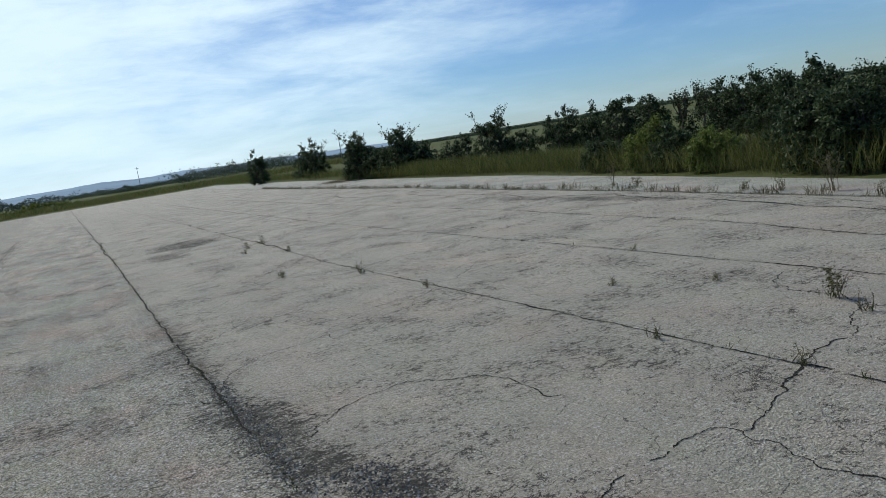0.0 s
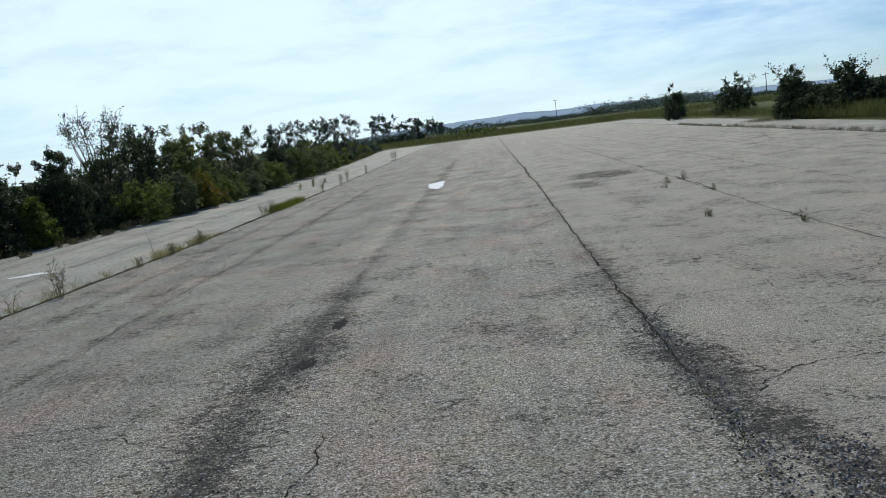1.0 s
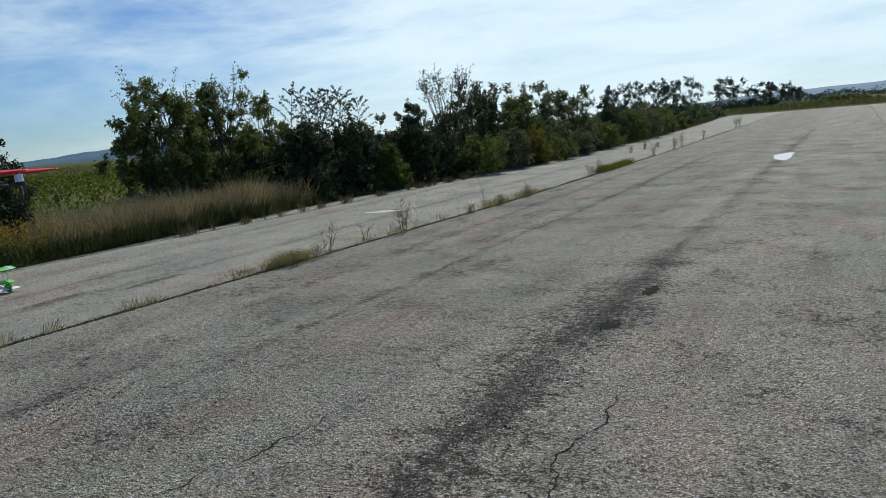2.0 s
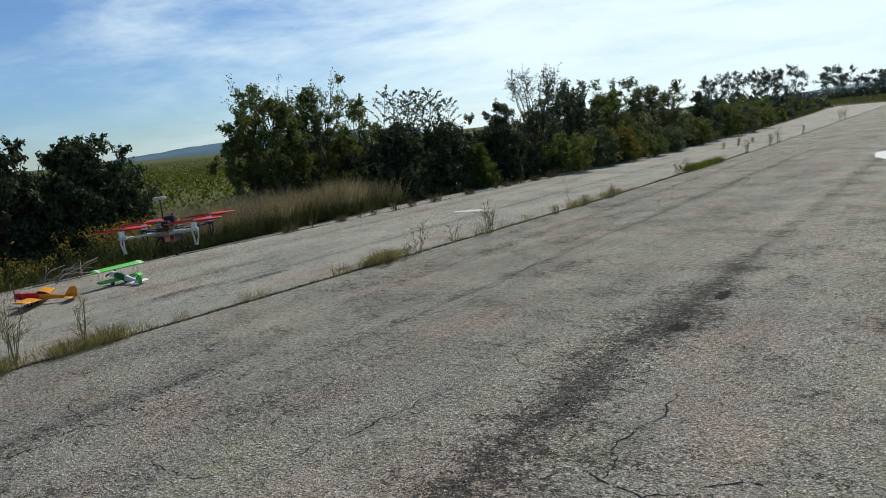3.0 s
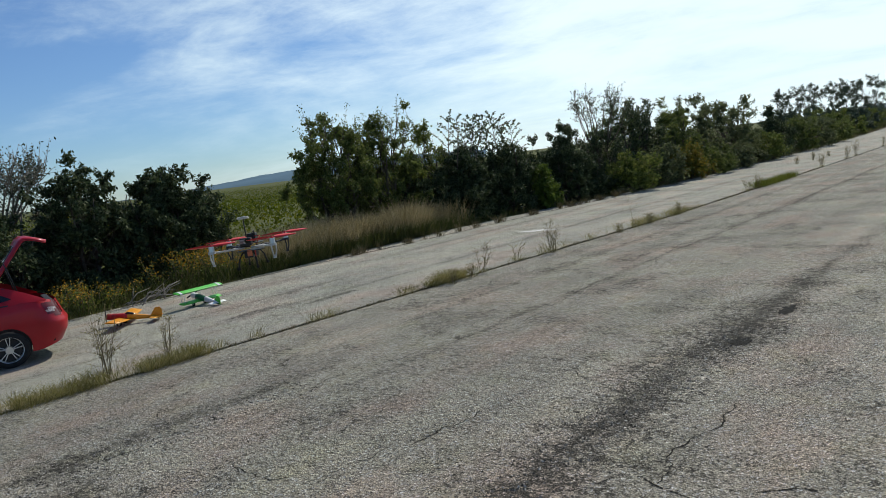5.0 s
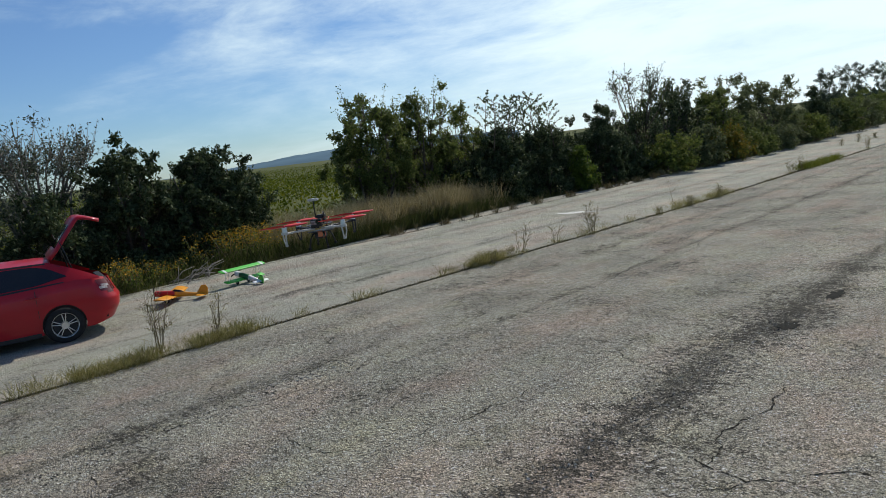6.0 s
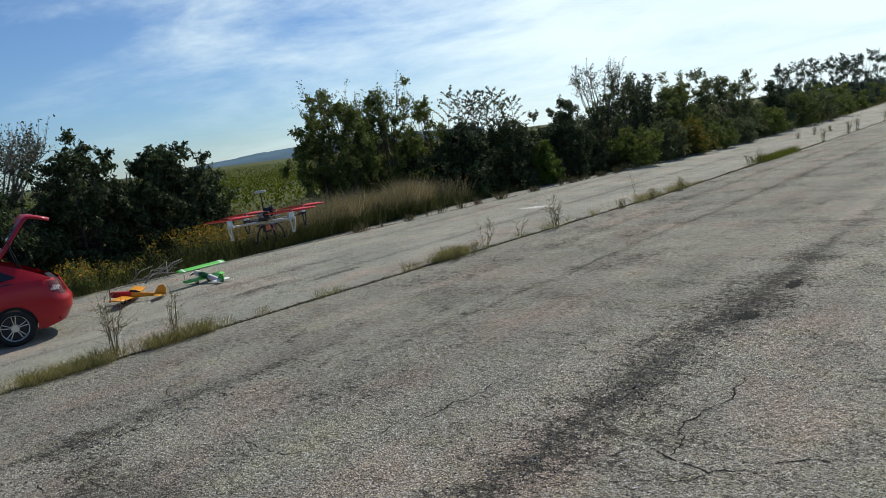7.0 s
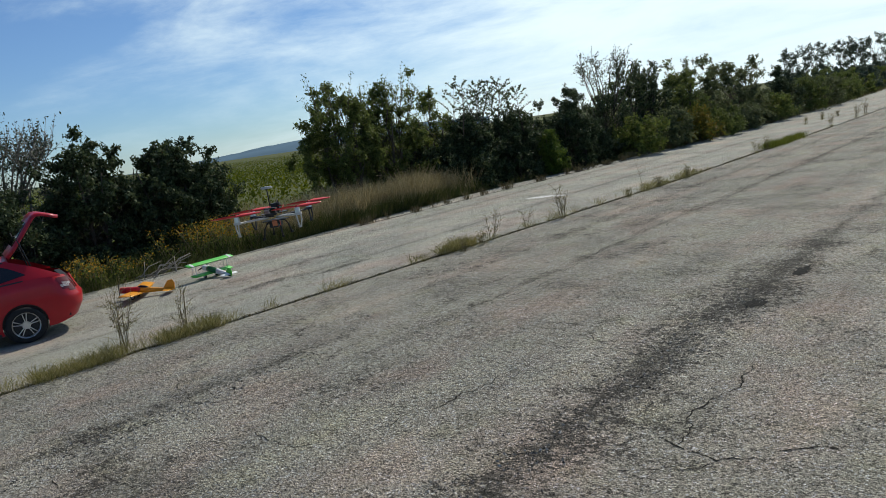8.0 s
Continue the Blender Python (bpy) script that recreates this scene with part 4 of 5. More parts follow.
# ---- trees and shrubs along the right edge ----
RIGHT_TREES = [
    # bearing in degrees, distance, height, width, bare limbs
    (37.3, 45, 2.85, 2.9, 0), (39.8, 44, 2.8, 2.6, 0), (42.0, 42, 3.05, 3.0, 0), (44.2, 41, 2.75, 2.4, 0), (46.4, 38, 2.55, 1.0, 9), (47.8, 38, 2.7, 1.2, 11), (49.2, 36, 2.85, 2.2, 0), (50.9, 35, 2.95, 2.2, 5),
    (52.4, 33, 3.0, 2.4, 0), (53.9, 32, 2.95, 2.2, 0), (55.4, 31, 3.0, 2.2, 0), (57.0, 29, 2.45, 2.0, 4), (58.6, 27, 2.75, 2.0, 0), (60.4, 26, 2.75, 2.2, 0), (63.0, 25, 2.7, 2.6, 0), (66.5, 24, 2.8, 2.8, 0),
]
RIGHT_BUSHES = [
    (14.0, 102, 4.2, 2.8, 0), (18.0, 88, 4.0, 4.6, 3), (21.7, 62, 3.8, 3.4, 3), (22.9, 60, 2.6, 2.6, 0), (24.8, 57, 3.7, 3.5, 3), (26.2, 56, 2.5, 2.8, 0), (29.2, 51, 2.2, 3.6, 0), (32.1, 47, 3.55, 2.9, 4), (34.2, 46, 2.0, 2.6, 0),
    (43.6, 28, 1.75, 1.9, 0), (45.2, 27, 1.6, 1.7, 0), (48.0, 25, 1.35, 1.6, 0), (53.2, 23, 1.7, 1.5, 0), (54.6, 21.5, 2.3, 1.6, 0), (55.9, 21, 2.2, 1.6, 0), (57.2, 20.5, 2.1, 1.5, 0), (40.2, 31, 1.2, 1.8, 0), (61.5, 20, 1.5, 1.6, 0),
]
for i, (bearing, r, high, wide, bare) in enumerate(RIGHT_TREES + RIGHT_BUSHES):
    far, row = r > 55, i < len(RIGHT_TREES)
    label = "tree with dead bare branches in the tree row" if bare >= 9 else "dark green tree in the row beyond the pavement" if row else "dark rounded bush beyond the pavement"
    tree("tree" if row else "shrub", label, "tree" if row else "bush", r * math.sin(radians(bearing)), r * math.cos(radians(bearing)), high, wide, LEAF_OLIVE if high < 1.8 and i % 2 else LEAF_DARK, 400 + i, 0.12 if row else 0.0, 12 if bare >= 9 else int(46 + 17 * wide), 110, group="tree row beyond the pavement", bare=bare, leaf_len=0.18 if far else 0.12, clump=0.55 if far else 0.42, trunks=2, lump=0.35)

# ---- grasses, reeds, crops ----
def grass(name, label, seed, feet, high, wide, material, lean=0.3, category="grass"):
    rng = np.random.default_rng(seed)
    high = np.array([[high * (1 + 0.45 * noise.noise((p[0] * 1.1, p[1] * 1.1, seed)) + 0.3 * noise.noise((p[0] * 3.7, p[1] * 3.7, seed)))] for p in feet])
    ob = part(name, quads(name, blade_quads(rng, feet, high, wide, lean, 0.5)), material)
    return tagged(ob, label, category, kind="stuff")


def along(rng, n, line, y0, y1, spread, clumpy=0.0, shift=0.0):
    """Feet along a line of the plan; clumpy: how far they gather in tufts."""
    y = rng.uniform(y0, y1, n)
    if clumpy:
        keep = np.array([noise.noise((v * 1.9, shift, 0)) + 0.5 * noise.noise((v * 5.3, shift, 2)) for v in y]) > clumpy - 0.5
        y = y[keep]
    x = np.array([line(v) for v in y]) + shift + rng.normal(0, spread, len(y))
    return np.c_[x * K, y * K, np.full(len(y), -0.03)]


rng = np.random.default_rng(77)
mid_left = lambda y: strip_left(y) - 0.05
grass("joint_grass", "short dry grass growing in the joint", 1, np.concatenate([
    along(rng, 700, mid_left, 0.6, 2.1, 0.07, 0.5), along(rng, 2300, mid_left, 2.15, 3.05, 0.075), along(rng, 1700, mid_left, 3.5, 4.3, 0.07), along(rng, 130, mid_left, 3.05, 3.5, 0.06), along(rng, 2000, mid_left, 8.1, 9.0, 0.06, 0.3), along(rng, 1800, mid_left, -6, 0.8, 0.07, 0.5),
    along(rng, 2600, mid_left, 4.3, 15, 0.03, 0.6), along(rng, 1600, mid_left, 14.5, 17.5, 0.08, 0.3), along(rng, 2600, mid_left, 17, 60, 0.07, 0.75)]), 0.19, 0.007, GRASS, 0.6)
grass("joint_grass", "low stubble of dry grass along the joint", 12, np.concatenate([along(rng, 7000, mid_left, -6, 30, 0.035), along(rng, 3000, lambda y: strip_right(y) + 0.05, 2, 60, 0.05)]), 0.06, 0.012, DRY, 0.7)
grass("joint_grass", "fresh yellow-green grass in the joint", 2, along(rng, 1700, mid_left, 22.6, 26.0, 0.12, 0.2), 0.24, 0.018, GRASS_FRESH, 0.4)
grass("joint_grass", "dry weeds along the far pavement joint", 3, np.concatenate([along(rng, 9000, lambda y: strip_right(y) + 0.06, 4, 60, 0.06, 0.5), along(rng, 1200, lambda y: edge_right(y) - 1.2, 44, 48, 0.5)]), 0.2, 0.012, DRY, 0.5)
grass("edge_grass", "straggly grass creeping over the pavement edge", 4, np.concatenate([along(rng, 3000, edge_left, -4, 12, 0.12, 0.4), along(rng, 1800, edge_left, 12, 40, 0.07, 0.55), along(rng, 2600, edge_left, 40, 100, 0.2, 0.4)]), 0.26, 0.016, GRASS_WILD, 0.5)
grass("joint_grass", "tufts of dry brown weeds in the outer joint", 14, np.concatenate([along(rng, 11000, joint_left, 10.5, 40, 0.05, 0.68), along(rng, 4000, joint_left, 26, 90, 0.1, 0.5)]), 0.22, 0.016, DRY, 0.45)
grass("edge_grass", "low dry undergrowth in front of the hedge", 5, np.c_[rng.uniform(-15.4, -13.35, 9000) * K, rng.uniform(2, 17, 9000) * K, np.full(9000, -0.05)], 0.4, 0.025, GRASS_WILD, 0.4)
reed_feet = np.c_[rng.uniform(-15.6, -13.5, 34000) * K, (rng.beta(1.5, 1.3, 34000) * 7.6 + 8.8) * K, np.full(34000, -0.05)]
reed_feet = reed_feet[[noise.noise((p[0] * 0.9, p[1] * 0.9, 8)) + 0.6 * noise.noise((p[0] * 2.6, p[1] * 2.6, 3)) > -0.16 for p in reed_feet]]
grass("reeds", "tall dry tan reeds beside the pavement", 6, reed_feet, 0.8, 0.013, REED, 0.34)
plumes = reed_feet[::6] + np.c_[rng.normal(0, 0.16, (len(reed_feet[::6]), 2)), rng.uniform(0.5, 0.98, len(reed_feet[::6]))]
plumes = (plumes[:, None, :] + rng.normal(0, 1, (len(plumes), 4, 3)) * (0.022, 0.022, 0.06)).reshape(-1, 3)
belt("reed_plumes", "pale feathery seed heads on the dry reeds", 16, plumes, REED, 0.05, "reeds")
grass("tall_grass", "green and brown grass among the dry reeds", 15, np.concatenate([np.c_[rng.uniform(-15.6, -13.3, 4500) * K, rng.uniform(8.6, 16.6, 4500) * K, np.full(4500, -0.05)], np.c_[rng.uniform(-13.75, -13.3, 6000) * K, rng.uniform(9, 14.5, 6000) * K, np.full(6000, -0.05)]]), 0.42, 0.014, GRASS_WILD, 0.4)
grass("tall_grass", "tall green and tan grass below the tree row", 7, np.concatenate([along(rng, 42000, lambda y: edge_right(y) + 1.5, 3, 50, 0.6), along(rng, 14000, lambda y: edge_right(y) + 2.0, 40, 118, 1.0)]), 0.75, 0.018, SCRUB, 0.35)
grass("tall_grass", "wild grass at the far end of the airstrip", 8, np.c_[rng.uniform(-30, 60, 24000) * K, rng.uniform(119.5, 165, 24000) * K, np.full(24000, -0.05)], 1.0, 0.09, SCRUB, 0.7)
grass("tall_grass", "wild grass between the hedge and the pavement", 9, along(rng, 7000, lambda y: edge_left(y) - 0.25, 28, 100, 0.2), 0.45, 0.03, GRASS_WILD, 0.25)
rows = np.concatenate([np.c_[np.full(2600, -19.0 - 2.2 * r), rng.uniform(2, 75, 2600), rng.uniform(0.02, 0.85, 2600)] for r in range(24)] + [np.c_[np.full(1500, -72.0 - 4.5 * r), rng.uniform(2, 120, 1500), rng.uniform(0.1, 0.9, 1500)] for r in range(24)])
rows = rows * np.array([K, K, K]) + rng.normal(0, 0.2, rows.shape)
belt("crop_rows", "yellow-green crop rows in the field behind the hedge", 10, rows, CROP, 0.2, "crops")

grass("joint_grass", "tiny weeds in the open paving joints", 13, np.concatenate([along(rng, 1500, joint_one, 2, 30, 0.025, 0.5), along(rng, 1200, joint_two, 2, 30, 0.02, 0.6), along(rng, 1200, joint_three, 2, 40, 0.03, 0.6), along(rng, 1500, joint_four, 3, 50, 0.04, 0.6)]), 0.06, 0.01, GRASS_WILD, 0.7)

FLOWERS = [(-13.5, 4.9, 0.62, 13), (-13.6, 5.5, 0.5, 7), (-13.6, 4.2, 0.5, 10), (-13.9, 7.2, 0.8, 11), (-13.8, 7.8, 0.84, 18), (-13.75, 8.4, 0.76, 16)]
for i, (x, y, h, blooms) in enumerate(FLOWERS):
    rng = np.random.default_rng(500 + i)
    ob = thing("flowering_weed", "bushy weed with small yellow flowers", "weed", pose(x * K, y * K, -0.05), "yellow flowering weeds")
    stems, heads, green = [], [], []
    for _ in range(34):
        foot = np.array([rng.normal(0, 0.2), rng.normal(0, 0.3), 0])
        tip = foot * 1.5 + np.array([rng.normal(0, 0.12), rng.normal(0, 0.12), h * K * rng.uniform(0.6, 1.05)])
        stems.append(([foot, (foot + tip) / 2, tip], [0.006, 0.005, 0.002]))
        heads.append(tip + rng.normal(0, 0.06, (blooms, 3)) - (0, 0, 0.05))
        green.append(foot + (tip - foot) * rng.uniform(0.1, 1, (26, 1)) + rng.normal(0, 0.06, (26, 3)))
    part("stem", tubes("stem", stems, 4), STEM, ob)
    part("foliage", quads("foliage", leaf_quads(rng, np.concatenate(green), 0.07, 0.03)), LEAF_OLIVE, ob)["kind"] = "stuff"
    tagged(part("bloom", quads("bloom", leaf_quads(rng, np.concatenate(heads), 0.042, 0.034)), FLOWER, ob, "yellow bloom"), kind="stuff")

WEEDS = [(-8.05, 3.2, 0.75, 9), (-7.95, 3.9, 0.6, 5), (-7.35, 8.42, 0.24, 6), (-7.4, 9.0, 0.26, 5), (-7.5, 9.45, 0.48, 4), (-7.58, 10.5, 0.42, 2), (-7.35, 11.38, 0.6, 8), (-7.2, 13.75, 0.22, 7), (-7.2, 14.45, 0.8, 1), (-7.2, 15.2, 0.3, 6), (-7.15, 16.6, 0.34, 6), (-7.2, 21.6, 0.42, 5), (-7.2, 22.6, 0.5, 5),
         (-7.3, 30, 0.5, 7), (-7.3, 34, 0.6, 8), (-7.3, 35.5, 0.7, 8), (-7.9, 58, 0.9, 9), (-8.0, 61, 1.0, 9), (-7.45, 42, 0.5, 7), (-13.4, 40, 0.4, 7), (-9.0, 33, 0.3, 7), (-8.9, 35, 0.35, 8), (-8.7, 37, 0.3, 8)]
for i, (x, y, h, stems) in enumerate(WEEDS):
    weed("thin dry weed growing from the pavement joint", x * K, y * K, h * K, 600 + i, stems=stems)
RIGHT_WEEDS = [(7.1, 5.2, 0.36, 8), (6.8, 4.64, 0.2, 4), (5.03, 5.81, 0.14, 4), (5.21, 4.24, 0.16, 4), (4.89, 13.63, 0.3, 3), (5.0, 11.0, 0.16, 4), (3.77, 15.4, 0.16, 9), (5.16, 19.58, 0.16, 6), (5.31, 23.0, 0.3, 6), (4.7, 22.4, 0.22, 5), (4.35, 21.26, 0.14, 5),
               (15.4, 18.0, 0.75, 5), (14.1, 9.8, 0.8, 8), (15.0, 16.5, 0.35, 6), (14.2, 11.1, 0.3, 8), (14.4, 12.2, 0.24, 8), (13.5, 8.4, 0.3, 8), (7.2, 6.9, 0.14, 3), (8.25, 9.5, 0.12, 3), (6.4, 8.0, 0.14, 3)]
for i, (x, y, h, stems) in enumerate(RIGHT_WEEDS):
    weed("small green weed in a crack of the asphalt" if h < 0.5 else "thin dry weed growing from the pavement joint", x, y, h, 660 + i, stems=stems, mat=GRASS_WILD)

# a heap of dead branches at the pavement edge
rng = np.random.default_rng(9)
heap = thing("branch_pile", "heap of bleached dead branches at the pavement edge", "branches", pose(-13.1 * K, 6.3 * K, -0.02))
for _ in range(24):
    a = rng.uniform(0, math.pi)
    c = np.array([rng.normal(0, 0.16), rng.normal(0, 0.34), 0.05])
    d = np.array([math.cos(a) * 0.4, math.sin(a) * 0.6, rng.uniform(0.02, 0.8)]) * rng.uniform(0.25, 0.7)
    d[2] = abs(d[2])
    part("branch", tubes("branch", [([c - d * (1, 1, 0), c + rng.normal(0, 0.04, 3) + (0, 0, 0.05 + d[2] * 0.5), c + d], [0.013, 0.01, 0.005])], 6), DEADWOOD, heap)


# ---- the red car ----
m = Nodes("red_paint", 0.38, 0.0, 0.3)
m.bsdf.inputs["Coat Weight"].default_value, m.bsdf.inputs["Coat Roughness"].default_value = 0.35, 0.08
RED = m.colour(m.ramp(m.noise(3, 4), (0.3, (0.38, 0.004, 0.013)), (0.7, (0.45, 0.006, 0.017)))).mat
BLACK = plain("black_plastic", (0.02, 0.02, 0.021), 0.55, 0, 0.4)
RUBBER = plain("tyre_rubber", (0.024, 0.024, 0.024), 0.85, 0, 0.2, 0.2)
ALLOY = plain("alloy", (0.62, 0.62, 0.63), 0.32, 1.0, 0.5, 0.08)
m = Nodes("tinted_glass", 0.05, 0, 0.6)
TINT = m.colour((0.012, 0.013, 0.015)).mat
m = Nodes("lamp_red", 0.12, 0, 0.5)
LAMP = m.colour((0.10, 0.004, 0.007)).mat
m = Nodes("lamp_clear", 0.1, 0, 0.6)
CLEAR = m.colour(m.ramp(m.noise(40, 3), (0.35, (0.22, 0.14, 0.14)), (0.65, (0.5, 0.45, 0.44)))).mat
LINING = plain("car_lining", (0.035, 0.035, 0.037), 0.9, 0, 0.2)

CAR_Y = [-3.5, -3.0, -2.5, -1.5, -0.4, 0.3, 0.7, 0.95]
CAR_TOP = [0.66, 0.84, 0.95, 0.98, 1.02, 1.05, 1.02, 0.94]


def car_top(y):
    return float(np.interp(y, CAR_Y, CAR_TOP))


def rail(y):
    """Height of the roof rail."""
    return float(np.interp(y, (-2.5, -1.5, -0.9, -0.08, 0.3, 0.66), (0.96, 1.38, 1.43, 1.40, 1.24, 1.045)))


def car_ring(v):
    """The body's outline in plan at the relative height v: a rounded box."""
    w = 0.85 * float(np.interp(v, (0, 0.3, 0.55, 0.62, 0.85, 1), (0.93, 0.985, 1.0, 1.0, 0.985, 0.935)))
    rear = 0.95 + float(np.interp(v, (0, 0.25, 0.5, 0.6, 1), (-0.1, 0.0, 0.02, -0.02, -0.13)))
    nose = -3.53 + float(np.interp(v, (0, 0.3, 0.6, 1), (0.1, 0.0, 0.02, 0.16)))
    r, out = 0.42, []
    ys = np.linspace(nose + r, rear - r, 74)
    out += [(w, y) for y in ys]
    for k in range(1, 12):
        a = math.pi / 2 * k / 12
        out.append((w - r + r * math.cos(a), rear - r + r * math.sin(a)))
    out += [(x, rear + 0.05 * (1 - (x / (w - r)) ** 2)) for x in np.linspace(w - r, r - w, 7)]
    for k in range(1, 12):
        a = math.pi / 2 * k / 12
        out.append((-w + r - r * math.sin(a), rear - r + r * math.cos(a)))
    out += [(-w, y) for y in ys[::-1]]
    for k in range(1, 12):
        a = math.pi / 2 * k / 12
        out.append((-w + r - r * math.cos(a), nose + r - r * math.sin(a)))
    out += [(x, nose - 0.06 * (1 - (x / (w - r)) ** 2)) for x in np.linspace(r - w, w - r, 7)]
    for k in range(1, 12):
        a = math.pi / 2 * k / 12
        out.append((w - r + r * math.sin(a), nose + r - r * math.cos(a)))
    return out


def build_car(m):
    car = thing("car", "bright red five-door car with its tailgate open", "car", m)
    # shell below the windows
    vs = np.linspace(0, 1, 20)
    verts, faces = [], []
    for v in vs:
        ring = car_ring(v)
        for x, y in ring:
            low = 0.2 + 0.10 * max(0, (y - 0.45) / 0.5) + 0.06 * max(0, (-y - 3.1) / 0.4)
            verts.append((x, y, low + (car_top(y) - low) * v))
    n = len(ring)
    for i in range(len(vs) - 1):
        for k in range(n):
            a, b = i * n + k, i * n + (k + 1) % n
            f = (a, b, b + n, a + n)
            c = sum((Vector(verts[j]) for j in f), Vector()) / 4
            if not any(math.hypot(c.y - wy, c.z - 0.32) < 0.345 and abs(c.x) > 0.5 for wy in (0.0, -2.6)):
                faces.append(f)
    bm = bmesh.new()
    bv = [bm.verts.new(v) for v in verts]
    for f in faces:
        bm.faces.new([bv[j] for j in f])
    for e in bm.edges:
        if e.is_boundary:
            for v in e.verts:
                for wy in (0.0, -2.6):
                    d = Vector((v.co.y - wy, v.co.z - 0.32))
                    if abs(v.co.x) > 0.5 and 0.2 < d.length < 0.43 and v.co.z > 0.24:
                        d = d.normalized() * 0.345
                        v.co.y, v.co.z = wy + d.x, 0.32 + d.y
    bmesh.ops.delete(bm, geom=[v for v in bm.verts if not v.link_faces], context="VERTS")
    for f in bm.faces:
        f.smooth = True
    part("body", bm, RED, car)
    # bonnet
    vb, fb = [], []
    cols = np.linspace(-1, 1, 9)
    rows_y = np.linspace(-3.36, -2.45, 8)
    for y in rows_y:
        w = 0.85 * 0.935 - 0.30 * max(0, (-y - 3.0) / 0.4) ** 2
        vb += [(c * w, y, car_top(y) + 0.05 * (1 - c * c)) for c in cols]
    for i in range(7):
        fb += [(9 * i + k, 9 * i + k + 1, 9 * i + k + 10, 9 * i + k + 9) for k in range(8)]
    part("bonnet", mesh_of("bonnet", vb, fb, True), RED, car)
    # cabin sides, by rows: trim, glass, rail; the panel behind the rear door is painted
    for side in (1, -1):
        for name, v0, v1, ya, yb, mat in (("window_trim", 0.0, 0.07, -2.35, 0.1, BLACK), ("side_window", 0.07, 0.93, -2.2, -1.06, TINT), ("door_pillar", 0.07, 0.93, -1.06, -0.98, BLACK), ("roof_rail", 0.93, 1.0, -2.5, 0.1, BLACK), ("windscreen_pillar", 0.0, 0.93, -2.5, -2.2, RED), ("rear_pillar", 0.0, 1.0, -0.98, 0.66, RED), ("rear_side_window", 0.1, 0.9, -0.97, 0.16, TINT)):
            ys = np.linspace(ya, yb, 12)
            vv = []
            for y in ys:
                cut = max(0.0, (y + 0.45) / 0.61) ** 2 if name == "rear_side_window" else 0.0
                top, foot = v1 - 0.5 * cut, v0 + 0.26 * cut
                for v in (foot, (foot + top) / 2, top):
                    z = car_top(y) - 0.01 + (rail(y) - car_top(y) + 0.01) * v
                    x = 0.795 - 0.21 * (z - car_top(y)) / 0.42 - 0.02 * v * v + (0.004 if name == "rear_side_window" else -0.006 if mat is TINT else 0)
                    vv.append((side * x, y, z))
            ff = []
            for i in range(11):
                for k in range(2):
                    f = (3 * i + k, 3 * i + k + 1, 3 * i + k + 4, 3 * i + k + 3)
                    ff.append(f if side < 0 else f[::-1])
            part(name, mesh_of(name, vv, ff, True), mat, car)
    # roof and windscreen
    for name, ya, yb, mat in (("roof", -1.5, -0.04, RED), ("windscreen", -2.5, -1.5, TINT)):
        vv, ff = [], []
        for y in np.linspace(ya, yb, 9):
            z = rail(y)
            w = 0.775 - 0.21 * (z - car_top(y)) / 0.42
            vv += [(c * w, y, z + 0.06 * (1 - c * c)) for c in cols]
        for i in range(8):
            ff += [(9 * i + k, 9 * i + k + 1, 9 * i + k + 10, 9 * i + k + 9) for k in range(8)]
        part(name, mesh_of(name, vv, ff, True), mat, car)
    # load space and cabin lining
    bm = bmesh.new()
    bm_box(bm, (1.5, 4.0, 0.5), pose(0, -1.3, 0.55))
    bm_box(bm, (1.3, 0.16, 0.55), pose(0, -0.62, 1.0, 12), 0.04)
    bm_box(bm, (0.5, 0.16, 0.6), pose(0.36, -1.55, 1.02, 12), 0.05)
    bm_box(bm, (0.5, 0.16, 0.6), pose(-0.36, -1.55, 1.02, 12), 0.05)
    part("lining", bm, LINING, car)
    bm = bmesh.new()
    bm_box(bm, (0.22, 0.3, 0.2), pose(-0.2, 0.3, 0.98, 5, 12, 20), 0.03)
    bm_box(bm, (0.14, 0.14, 0.1), pose(0.1, 0.45, 0.95, 5, 0, 40), 0.02)
    part("luggage", bm, plain("bag_cloth", (0.16, 0.16, 0.18), 0.9), car, "grey bags in the open boot")
    part("boot_sill", bm_box(bmesh.new(), (1.16, 0.1, 0.03), pose(0, 0.74, 0.975), 0.01), BLACK, car)
    # tailgate, swung up
    curve = [(-0.02, 1.43), (0.12, 1.585), (0.27, 1.78), (0.40, 1.95), (0.47, 2.04), (0.52, 2.075), (0.60, 2.07), (0.72, 2.03), (0.84, 1.985)]

    def shell(lo, hi, w, shift, thick):
        pts = curve[lo:hi]
        bm = bmesh.new()
        rings = []
        for k, (y, z) in enumerate(pts):
            a, d = pts[max(0, k - 1)], pts[min(len(pts) - 1, k + 1)]
            n = Vector((0, -(d[1] - a[1]), d[0] - a[0])).normalized()
            half = w * (0.93 + 0.07 * min(1, (k + lo) / 4))
            ring = []
            for x, o in ((-half, shift), (-half * 0.8, shift + thick * 1.15), (half * 0.8, shift + thick * 1.15), (half, shift), (half * 0.97, shift - thick * 0.3), (-half * 0.97, shift - thick * 0.3)):
                ring.append(bm.verts.new(Vector((x, y, z)) + n * o))
            rings.append(ring)
        for p, q in zip(rings, rings[1:]):
            for k in range(6):
                bm.faces.new((p[k], p[(k + 1) % 6], q[(k + 1) % 6], q[k]))
        bm.faces.new(rings[0][::-1])
        bm.faces.new(rings[-1])
        bmesh.ops.recalc_face_normals(bm, faces=bm.faces)
        for f in bm.faces:
            f.smooth = True
        return bm

